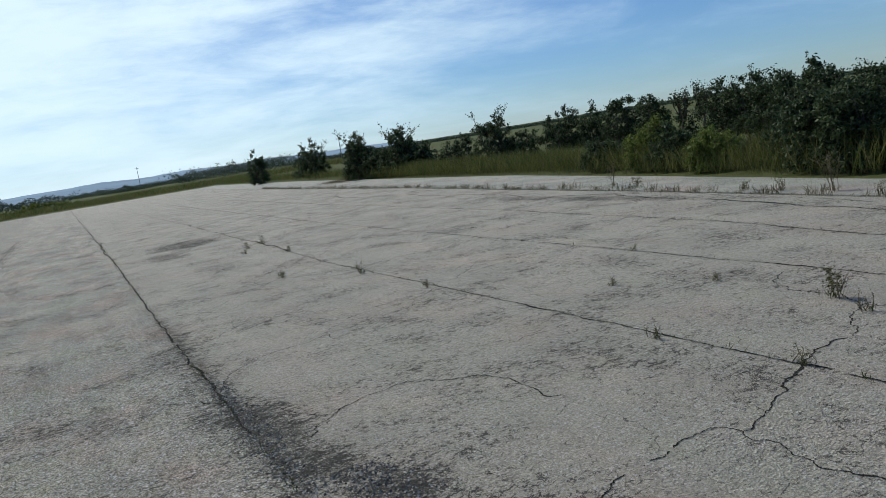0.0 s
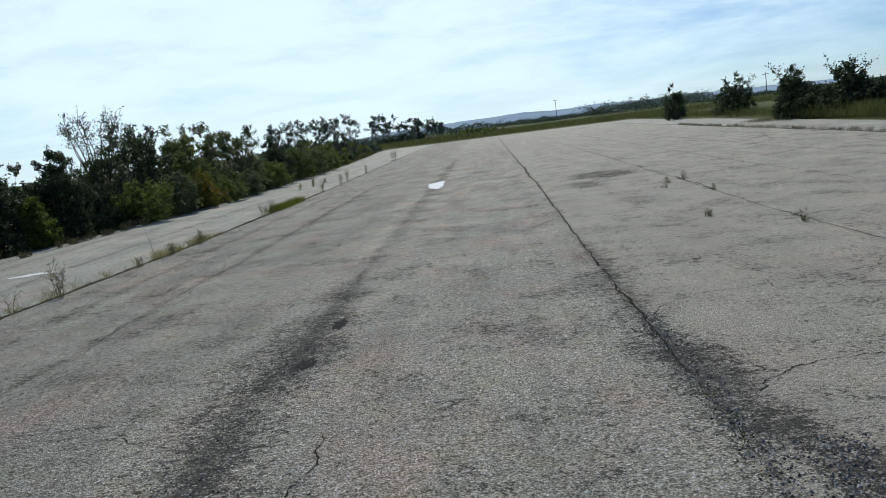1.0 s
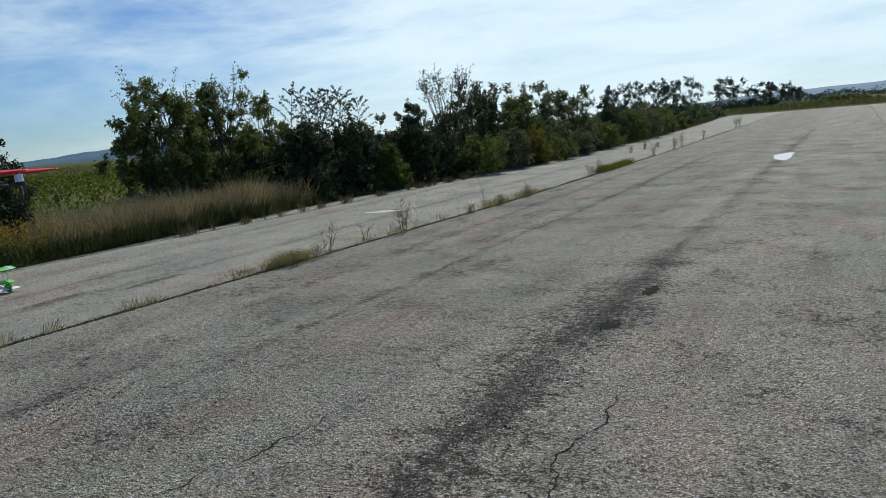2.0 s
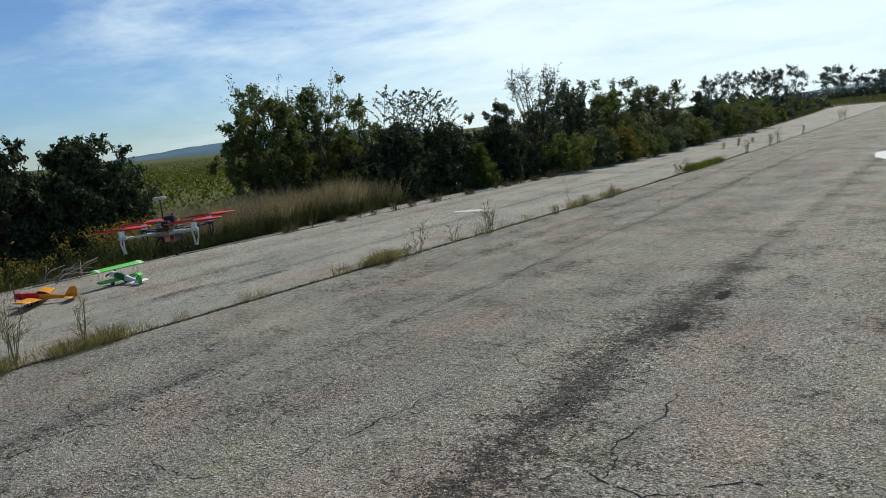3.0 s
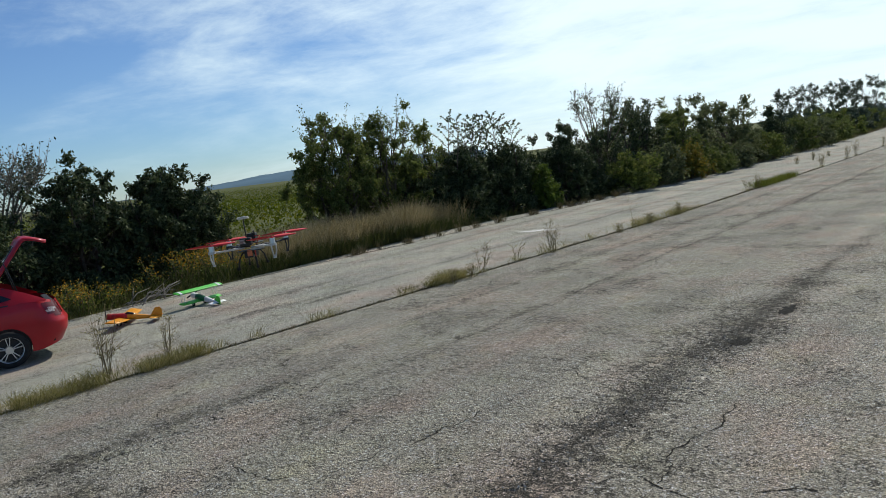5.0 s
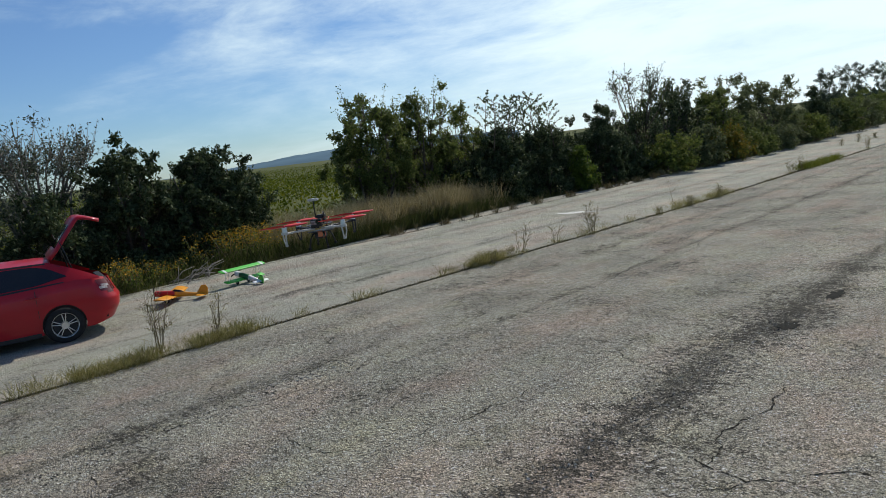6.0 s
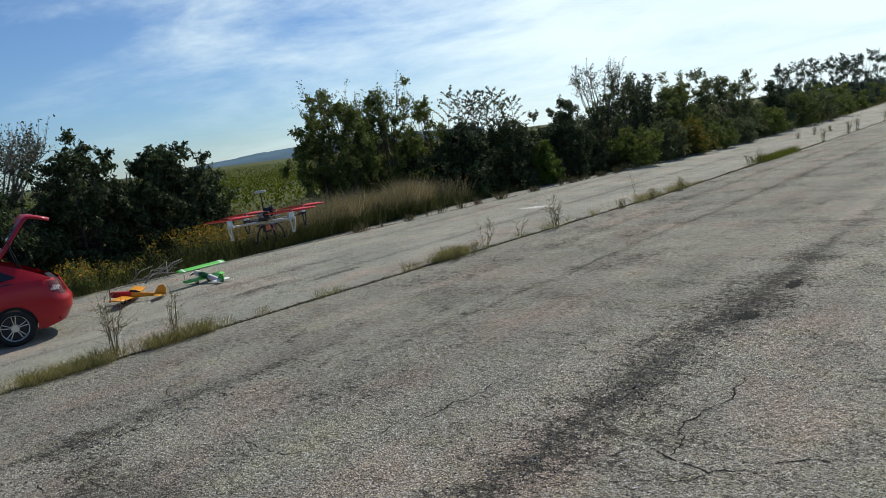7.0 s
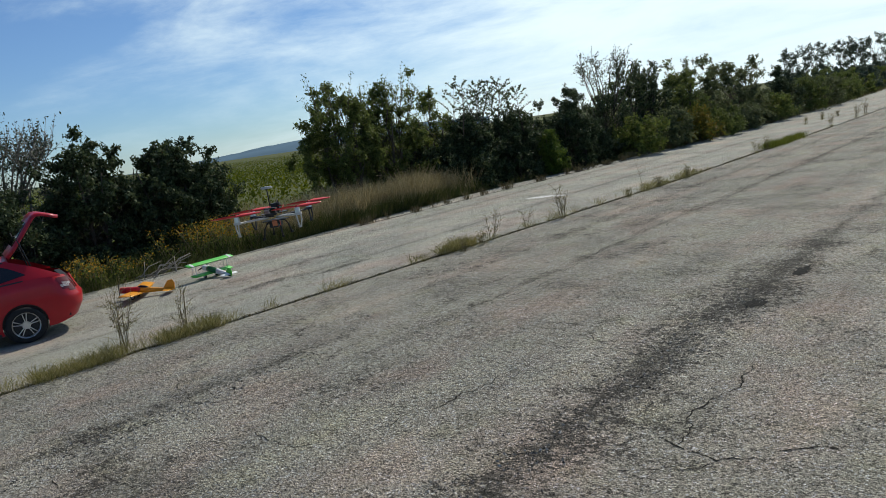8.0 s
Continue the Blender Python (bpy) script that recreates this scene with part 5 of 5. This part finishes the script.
    gate = part("tailgate", shell(0, 9, 0.62, 0.0, 0.045), RED, car, "raised red tailgate")
    part("rear_window", shell(1, 4, 0.5, 0.052, 0.006), TINT, gate)
    part("gate_lining", shell(0, 6, 0.54, -0.03, 0.012), LINING, gate)
    part("number_panel", bm_box(bmesh.new(), (0.5, 0.14, 0.012), pose(0, 0.70, 2.045, -19), 0.004), CLEAR, gate)
    for x in (-0.6, 0.6):
        part("gas_strut", tubes("gas_strut", [([(x, 0.3, 1.12), (x, 0.22, 1.5), (x, 0.14, 1.8)], [0.012, 0.012, 0.007])], 8), BLACK, car)
    # bumper crease, lamps, handles, seams, mirrors
    for side in (1, -1):
        lamps = []
        for test, mat_ in ((lambda y, z: 0.56 + 0.35 * (0.97 - z) < y and 0.735 + 0.35 * max(0, 0.78 - y) < z < 0.985, LAMP), (lambda y, z: 0.64 < y < 0.78 and 0.80 < z < 0.9, CLEAR)):
            lm = bmesh.new()
            off = 0.006 if mat_ is LAMP else 0.011
            for f in faces:
                pts = [Vector(verts[k]) for k in f]
                mid = sum(pts, Vector()) / 4
                if mid.x * side > 0.42 and test(mid.y, mid.z):
                    nrm = (pts[1] - pts[0]).cross(pts[3] - pts[0]).normalized()
                    if nrm.x * side < 0 and nrm.y < 0.2:
                        nrm = -nrm
                    nrm = Vector((mid.x, mid.y - 0.3, 0)).normalized()
                    lm.faces.new([lm.verts.new(p + nrm * off) for p in pts])
            bmesh.ops.remove_doubles(lm, verts=lm.verts, dist=0.004)
            for f in lm.faces:
                f.smooth = True
            lamps.append(lm)
        lamp = part("tail_lamp", lamps[0], LAMP, car, "dark red tail lamp")
        part("reflector", lamps[1], CLEAR, lamp, "clear reversing lamp")
        bm = bmesh.new()
        bmesh.ops.create_uvsphere(bm, u_segments=16, v_segments=10, radius=1.0, matrix=pose(side * 0.6, -3.25, 0.66, 0, 0, side * 35) @ Matrix.Diagonal((0.1, 0.2, 0.09, 1)))
        part("headlamp", bm, CLEAR, car)
        for y in (-0.42, -1.5):
            part("door_handle", bm_box(bmesh.new(), (0.035, 0.2, 0.03), pose(side * 0.848, y, 0.86), 0.01), RED, car)
        for y, z0, z1 in ((-0.36, 0.5, 0.98), (-1.02, 0.28, 0.98), (-2.1, 0.28, 0.95)):
            part("door_seam", bm_box(bmesh.new(), (0.012, 0.008, z1 - z0), pose(side * 0.843, y, (z0 + z1) / 2)), BLACK, car)
        part("mirror", bm_box(bmesh.new(), (0.2, 0.1, 0.13), pose(side * 0.92, -1.95, 1.03), 0.035), RED, car)
        part("sill", bm_box(bmesh.new(), (0.05, 1.86, 0.09), pose(side * 0.775, -1.3, 0.215), 0.015), BLACK, car)
    # wheels
    for wx, wy in ((0.76, 0.0), (-0.76, 0.0), (0.76, -2.6), (-0.76, -2.6)):
        face = 1 if wx > 0 else -1
        well = bm_cyl(bmesh.new(), 0.34, 0.34, 0.24, pose(wx - face * 0.12, wy, 0.33, 0, 90), 32)
        part("wheel_well", well, BLACK, car)
        wheel = part("wheel", bm_cyl(bmesh.new(), 0.07, 0.06, 0.05, pose(wx + face * 0.065, wy, 0.31, 0, 90 * face), 20), ALLOY, car)
        prof = [(0.215, -0.1), (0.27, -0.108), (0.302, -0.085), (0.31, -0.05), (0.31, 0.05), (0.302, 0.085), (0.27, 0.108), (0.215, 0.1)]
        vv, ff = [], []
        for k in range(48):
            a = 2 * math.pi * k / 48
            vv += [(wx + face * o, wy + r * math.cos(a), 0.31 + r * math.sin(a)) for r, o in prof]
        for k in range(48):
            for i in range(7):
                a, b = 8 * k + i, 8 * ((k + 1) % 48) + i
                ff.append((a, b, b + 1, a + 1))
        part("tyre", mesh_of("tyre", vv, ff, True), RUBBER, wheel)
        bm = bmesh.new()
        for k in range(10):
            a = 2 * math.pi * (k // 2) / 5 + (0.16 if k % 2 else -0.16) + 0.3
            bm_box(bm, (0.026, 0.165, 0.015), pose(wx + face * 0.07, wy, 0.31) @ Matrix.Rotation(a, 4, "X") @ pose(0, 0.13, 0), 0.005)
        part("spokes", bm, ALLOY, wheel)
        vv, ff = [], []
        prof = [(0.198, 0.02), (0.205, 0.09), (0.222, 0.1), (0.222, 0.085)]
        for k in range(48):
            a = 2 * math.pi * k / 48
            vv += [(wx + face * o, wy + r * math.cos(a), 0.31 + r * math.sin(a)) for r, o in prof]
        for k in range(48):
            for i in range(3):
                a, b = 4 * k + i, 4 * ((k + 1) % 48) + i
                ff.append((a, b, b + 1, a + 1))
        part("rim", mesh_of("rim", vv, ff, True), ALLOY, wheel)
        part("brake_disc", bm_cyl(bmesh.new(), 0.19, 0.19, 0.02, pose(wx + face * 0.02, wy, 0.31, 0, 90), 28), BLACK, wheel)
    return car


build_car(pose(-13.85, 3.88, -0.01, 0, 0, -14))

# ---- model aeroplanes ----
ORANGE = plain("orange_film", (0.75, 0.30, 0.015), 0.35, 0, 0.5, 0.08)
CRIMSON = plain("red_film", (0.45, 0.012, 0.015), 0.35, 0, 0.5, 0.08)
GREEN = plain("green_film", (0.10, 0.55, 0.06), 0.35, 0, 0.5, 0.08)
DEEPGREEN = plain("dark_green_film", (0.02, 0.14, 0.06), 0.35, 0, 0.5, 0.08)
WHITE = plain("white_film", (0.78, 0.78, 0.77), 0.4, 0, 0.5, 0.05)


def wing(span, chord, thick, m, tip=0.75, dihedral=0.0):
    """A tapered wing with a rounded nose, span along x."""
    prof = [(-0.5, 0.0), (-0.42, 0.5), (-0.25, 0.9), (0.0, 0.8), (0.3, 0.4), (0.5, 0.02), (0.3, -0.1), (0.0, -0.25), (-0.3, -0.3), (-0.44, -0.25)]
    verts, faces = [], []
    stations = [-1, -0.97, -0.6, 0, 0.6, 0.97, 1]
    for i, s in enumerate(stations):
        c = chord * (1 - (1 - tip) * abs(s)) * (0.6 if abs(s) == 1 else 1)
        for a, b in prof:
            verts.append(m @ Vector((s * span / 2, a * c, b * thick * (0.4 if abs(s) == 1 else 1) + abs(s) * dihedral)))
        if i:
            n = len(prof)
            faces += [((i - 1) * n + k, (i - 1) * n + (k + 1) % n, i * n + (k + 1) % n, i * n + k) for k in range(n)]
    n = len(prof)
    faces += [tuple(range(n))[::-1], tuple(6 * n + k for k in range(n))]
    return mesh_of("wing", verts, faces, True)


def fuselage(stations, m, sides=14):
    """A body through rings (y, z, half width, half height)."""
    verts, faces = [], []
    for i, (y, z, w, h) in enumerate(stations):
        for k in range(sides):
            a = 2 * math.pi * k / sides
            ca, sa = math.cos(a), math.sin(a)
            verts.append(m @ Vector((w * math.copysign(abs(ca) ** 0.7, ca), y, z + h * math.copysign(abs(sa) ** 0.7, sa))))
        if i:
            faces += [((i - 1) * sides + k, (i - 1) * sides + (k + 1) % sides, i * sides + (k + 1) % sides, i * sides + k) for k in range(sides)]
    faces += [tuple(range(sides))[::-1], tuple((len(stations) - 1) * sides + k for k in range(sides))]
    return mesh_of("fuselage", verts, faces, True)


def fin(points, thick, m):
    bm = bmesh.new()
    lo = [bm.verts.new(m @ Vector((-thick / 2, y, z))) for y, z in points]
    hi = [bm.verts.new(m @ Vector((thick / 2, y, z))) for y, z in points]
    bm.faces.new(lo)
    bm.faces.new(hi[::-1])
    for k in range(len(points)):
        j = (k + 1) % len(points)
        bm.faces.new((lo[j], lo[k], hi[k], hi[j]))
    bmesh.ops.recalc_face_normals(bm, faces=bm.faces)
    return bm


def small_wheel(x, y, r, parent):
    w = part("wheel", bm_cyl(bmesh.new(), r, r, 0.028, pose(x, y, r, 0, 90), 18), RUBBER, parent)
    part("hub", bm_cyl(bmesh.new(), r * 0.45, r * 0.45, 0.034, pose(x, y, r, 0, 90), 12), WHITE, w)


# the yellow one sits nose up on its tail wheel; nose towards -y
yellow = thing("model_aeroplane", "orange-yellow low-wing model aeroplane with a red nose", "model plane", pose(-11.25 * K, 5.0 * K, -0.008, 0, 0, -43), "model aeroplanes on the pavement")
up = pose(0, -0.22, 0.165, -8)
part("fuselage", fuselage([(-0.22, 0, 0.06, 0.058), (-0.1, 0.0, 0.062, 0.064), (0.1, 0.008, 0.058, 0.066), (0.3, 0.008, 0.045, 0.052), (0.55, 0.01, 0.026, 0.036), (0.76, 0.01, 0.01, 0.026)], up), ORANGE, yellow)
part("nose_panel", fuselage([(-0.215, 0, 0.063, 0.061), (-0.1, 0.0, 0.065, 0.067), (0.04, 0.006, 0.062, 0.069), (0.12, 0.008, 0.059, 0.067)], up), CRIMSON, yellow)
part("cowl", fuselage([(-0.31, 0, 0.04, 0.04), (-0.29, 0, 0.064, 0.062), (-0.2, 0, 0.068, 0.066), (-0.19, 0, 0.058, 0.056)], up), CRIMSON, yellow)
part("canopy", fuselage([(0.04, 0.055, 0.01, 0.01), (0.1, 0.068, 0.038, 0.036), (0.2, 0.064, 0.038, 0.032), (0.32, 0.045, 0.01, 0.01)], up), TINT, yellow)
part("wing", wing(1.5, 0.34, 0.03, up @ pose(0, 0.04, -0.045), 0.82, 0.06), ORANGE, yellow)
part("tailplane", wing(0.54, 0.18, 0.012, up @ pose(0, 0.68, 0.025), 0.8), ORANGE, yellow)
part("fin", fin([(0.56, 0.03), (0.66, 0.2), (0.75, 0.22), (0.8, 0.15), (0.8, 0.0)], 0.012, up), ORANGE, yellow)
part("propeller", bm_box(bmesh.new(), (0.03, 0.012, 0.3), up @ pose(0, -0.325, 0, 0, 12), 0.005), BLACK, yellow)
for x in (-0.17, 0.17):
    part("undercarriage_leg", tubes("leg", [([(x * 0.5, -0.2, 0.14), (x, -0.24, 0.05)], [0.008, 0.006])], 8), ALLOY, yellow)
    small_wheel(x, -0.24, 0.05, yellow)

# the green one is a biplane, wings along y, tail towards the airstrip
green = thing("model_aeroplane", "bright green and white model biplane", "model plane", pose(-11.3 * K, 6.3 * K, -0.008, 0, 0, -84), "model aeroplanes on the pavement")
up = pose(0, -0.15, 0.17, -12)
part("fuselage", fuselage([(-0.16, 0, 0.054, 0.058), (0.0, 0, 0.058, 0.066), (0.2, 0.008, 0.05, 0.062), (0.5, 0.01, 0.026, 0.036), (0.68, 0.01, 0.01, 0.026)], up), DEEPGREEN, green)
part("cowl", fuselage([(-0.27, 0, 0.036, 0.036), (-0.25, 0, 0.06, 0.06), (-0.12, 0, 0.062, 0.066), (-0.1, 0, 0.055, 0.06)], up), WHITE, green)
part("stripe", fuselage([(0.22, 0.01, 0.051, 0.064), (0.4, 0.01, 0.038, 0.05), (0.62, 0.012, 0.018, 0.034)], up), WHITE, green)
top_m, low_m = up @ pose(0, -0.04, 0.19, 0, 0, 0), up @ pose(0, 0.04, -0.05)
part("upper_wing", wing(1.22, 0.22, 0.026, top_m, 0.92), GREEN, green)
for x in (-0.5, 0.5):
    part("wing_stripe", wing(0.06, 0.223, 0.029, top_m @ pose(x, 0, 0.001), 1.0), WHITE, green)
part("lower_wing", wing(1.05, 0.2, 0.024, low_m, 0.92), GREEN, green)
for x in (-0.42, 0.42):
    for y in (-0.08, 0.05):
        part("wing_strut", tubes("strut", [([up @ Vector((x, y, -0.04)), up @ Vector((x, y - 0.04, 0.18))], [0.006, 0.006])], 6), WHITE, green)
for x in (-0.06, 0.06):
    part("cabane_strut", tubes("strut", [([up @ Vector((x, -0.04, 0.06)), up @ Vector((x, -0.06, 0.18))], [0.005, 0.005])], 6), WHITE, green)
part("tailplane", wing(0.42, 0.14, 0.012, up @ pose(0, 0.62, 0.03), 0.85), WHITE, green)
part("fin", fin([(0.5, 0.03), (0.6, 0.17), (0.68, 0.17), (0.72, 0.1), (0.72, 0.0)], 0.012, up), GREEN, green)
part("propeller", bm_box(bmesh.new(), (0.28, 0.012, 0.03), up @ pose(0, -0.285, 0, 0, 20), 0.005), BLACK, green)
for x in (-0.15, 0.15):
    part("undercarriage_leg", tubes("leg", [([(x * 0.4, -0.16, 0.12), (x, -0.2, 0.045)], [0.008, 0.006])], 8), ALLOY, green)
    small_wheel(x, -0.2, 0.045, green)

# ---- the hovering quadcopter ----
SHELL = plain("white_nylon", (0.5, 0.49, 0.45), 0.5, 0, 0.4, 0.06)
CARBON = plain("black_nylon", (0.018, 0.018, 0.02), 0.5, 0, 0.4, 0.15)
PROP_RED = plain("red_propeller", (0.62, 0.03, 0.03), 0.4, 0, 0.5, 0.06)
WIRE = plain("red_wire", (0.5, 0.04, 0.03), 0.5)
LABEL = plain("orange_label", (0.55, 0.17, 0.07), 0.6)


def build_quadcopter(m):
    q = thing("quadcopter", "small hovering quadcopter with white and black arms and red propellers", "drone", m)
    for z, name in ((0.018, "top_plate"), (-0.02, "bottom_plate")):
        bm = bmesh.new()
        bm_cyl(bm, 0.075, 0.075, 0.003, pose(0, 0, z), 8)
        bm_box(bm, (0.16, 0.07, 0.003), pose(0, 0, z + 0.0005), 0.001)
        part(name, bm, CARBON, q)
    for k in range(4):
        a = math.pi / 4 + k * math.pi / 2
        turn = Matrix.Rotation(a, 4, "Z")
        mat = SHELL if k in (0, 3) else CARBON
        bm = bmesh.new()
        for s in (-1, 1):
            v, f = tube([turn @ Vector((0.05, s * 0.022, -0.002)), turn @ Vector((0.13, s * 0.013, 0.0)), turn @ Vector((0.205, s * 0.008, 0.002))], [0.0055, 0.0045, 0.004], 8)
            bv = [bm.verts.new(p) for p in v]
            for face in f:
                bm.faces.new([bv[i] for i in face])
        for r in (0.08, 0.115, 0.15, 0.185):
            bm_box(bm, (0.01, 0.05 - 0.16 * (r - 0.05), 0.01), turn @ pose(r, 0, 0), 0.002)
        bm_cyl(bm, 0.02, 0.019, 0.012, turn @ pose(0.222, 0, 0.003), 18)
        for s in (-1, 1):
            v, f = tube([turn @ Vector((0.226, s * 0.014, 0.0)), turn @ Vector((0.228, s * 0.012, -0.03)), turn @ Vector((0.222, s * 0.004, -0.064))], [0.004, 0.0036, 0.004], 6)
            bv = [bm.verts.new(p) for p in v]
            for face in f:
                bm.faces.new([bv[i] for i in face])
        bm_box(bm, (0.012, 0.016, 0.008), turn @ pose(0.222, 0, -0.064), 0.002)
        arm = part("arm", bm, mat, q, "white arm" if mat is SHELL else "black arm")
        motor = part("motor", bm_cyl(bmesh.new(), 0.0145, 0.0135, 0.026, turn @ pose(0.222, 0, 0.022), 18), ALLOY, arm)
        part("hub", bm_cyl(bmesh.new(), 0.008, 0.004, 0.014, turn @ pose(0.222, 0, 0.042), 12), PROP_RED, motor)
        spin = (1.67, 1.87, 2.05, 1.79)[k] - a
        for s in (0, math.pi):
            bl = turn @ pose(0.222, 0, 0.041) @ Matrix.Rotation(spin + s, 4, "Z")
            verts, faces = [], []
            for i, (r, c, tw) in enumerate(((0.006, 0.012, 34), (0.03, 0.030, 32), (0.06, 0.031, 28), (0.09, 0.026, 24), (0.118, 0.018, 20), (0.127, 0.006, 18))):
                t = radians(tw)
                for dy, dz in ((-0.5, 0), (0, 0.0016), (0.5, 0), (0, -0.0012)):
                    verts.append(bl @ Vector((r, dy * c * math.cos(t), dy * c * math.sin(t) + dz + 0.0)))
                if i:
                    faces += [(4 * i - 4 + j, 4 * i - 4 + (j + 1) % 4, 4 * i + (j + 1) % 4, 4 * i + j) for j in range(4)]
            faces.append((20, 21, 22, 23))
            part("propeller_blade", mesh_of("propeller_blade", verts, faces, True), PROP_RED, motor)
    part("battery", bm_box(bmesh.new(), (0.125, 0.045, 0.032), pose(0, 0, -0.04), 0.004), CARBON, q)
    part("battery_strap", bm_box(bmesh.new(), (0.02, 0.049, 0.036), pose(0.01, 0, -0.04), 0.003), WIRE, q)
    part("flight_controller", bm_box(bmesh.new(), (0.06, 0.045, 0.018), pose(0.0, 0, 0.03), 0.004), BLACK, q)
    part("receiver_box", bm_box(bmesh.new(), (0.05, 0.045, 0.042), pose(-0.045, 0.005, 0.046), 0.004), BLACK, q)
    cam_box = part("action_camera", bm_box(bmesh.new(), (0.028, 0.06, 0.042), pose(0.075, 0, 0.03), 0.005), BLACK, q)
    part("lens", bm_cyl(bmesh.new(), 0.012, 0.012, 0.014, pose(0.092, 0.012, 0.036, 0, 90), 16), TINT, cam_box)
    part("screen", bm_box(bmesh.new(), (0.002, 0.03, 0.022), pose(0.0905, -0.012, 0.034), 0.0005), CLEAR, cam_box)
    part("label_plate", bm_box(bmesh.new(), (0.003, 0.026, 0.032), pose(0.078, 0.012, -0.03), 0.001), LABEL, q)
    lines = []
    for k in range(5):
        a = 1.3 * k
        lines.append(([(0.05 * math.cos(a), 0.04 * math.sin(a), 0.01), (0.06 * math.cos(a + 0.5), 0.055 * math.sin(a + 0.5), 0.04 + 0.01 * (k % 3)), (0.03 * math.cos(a + 1), 0.03 * math.sin(a + 1), 0.05)], [0.003, 0.003, 0.003]))
    part("wires", tubes("wires", lines, 6), WIRE, q)
    part("cable_loop", tubes("cable_loop", [([(0.03, 0.03, 0.02), (0.06, 0.035, 0.07), (0.03, 0.035, 0.085), (-0.01, 0.03, 0.06)], [0.004] * 4)], 8), CARBON, q)
    part("mast", tubes("mast", [([(-0.02, -0.02, 0.018), (-0.02, -0.02, 0.1), (-0.02, -0.02, 0.148)], [0.0032] * 3)], 8), CARBON, q)
    bm = bm_cyl(bmesh.new(), 0.032, 0.032, 0.013, pose(-0.02, -0.02, 0.154), 24)
    bmesh.ops.bevel(bm, geom=[e for e in bm.edges if abs(e.verts[0].co.z - e.verts[1].co.z) < 1e-5], offset=0.004, segments=2, affect="EDGES")
    part("gps_puck", bm, SHELL, q, "white satellite receiver puck")
    for k in range(4):
        a = k * math.pi / 2 + math.pi / 4 + (0.35 if k % 2 else -0.35)
        c, s = math.cos(a), math.sin(a)
        pts = [(0.045 * c, 0.045 * s, -0.022), (0.075 * c, 0.075 * s, -0.03), (0.1 * c, 0.1 * s, -0.055), (0.116 * c, 0.116 * s, -0.095)]
        leg = part("landing_leg", tubes("landing_leg", [(pts, [0.0055, 0.005, 0.0048, 0.005])], 8), CARBON, q)
        part("foot", bm_box(bmesh.new(), (0.018, 0.011, 0.014), pose(0.119 * c, 0.119 * s, -0.102, 0, 0, math.degrees(a)), 0.004), RUBBER, leg)
    return q


build_quadcopter(pose(-2.98, 2.05, 2.215, 1.5, -1.0, -48))
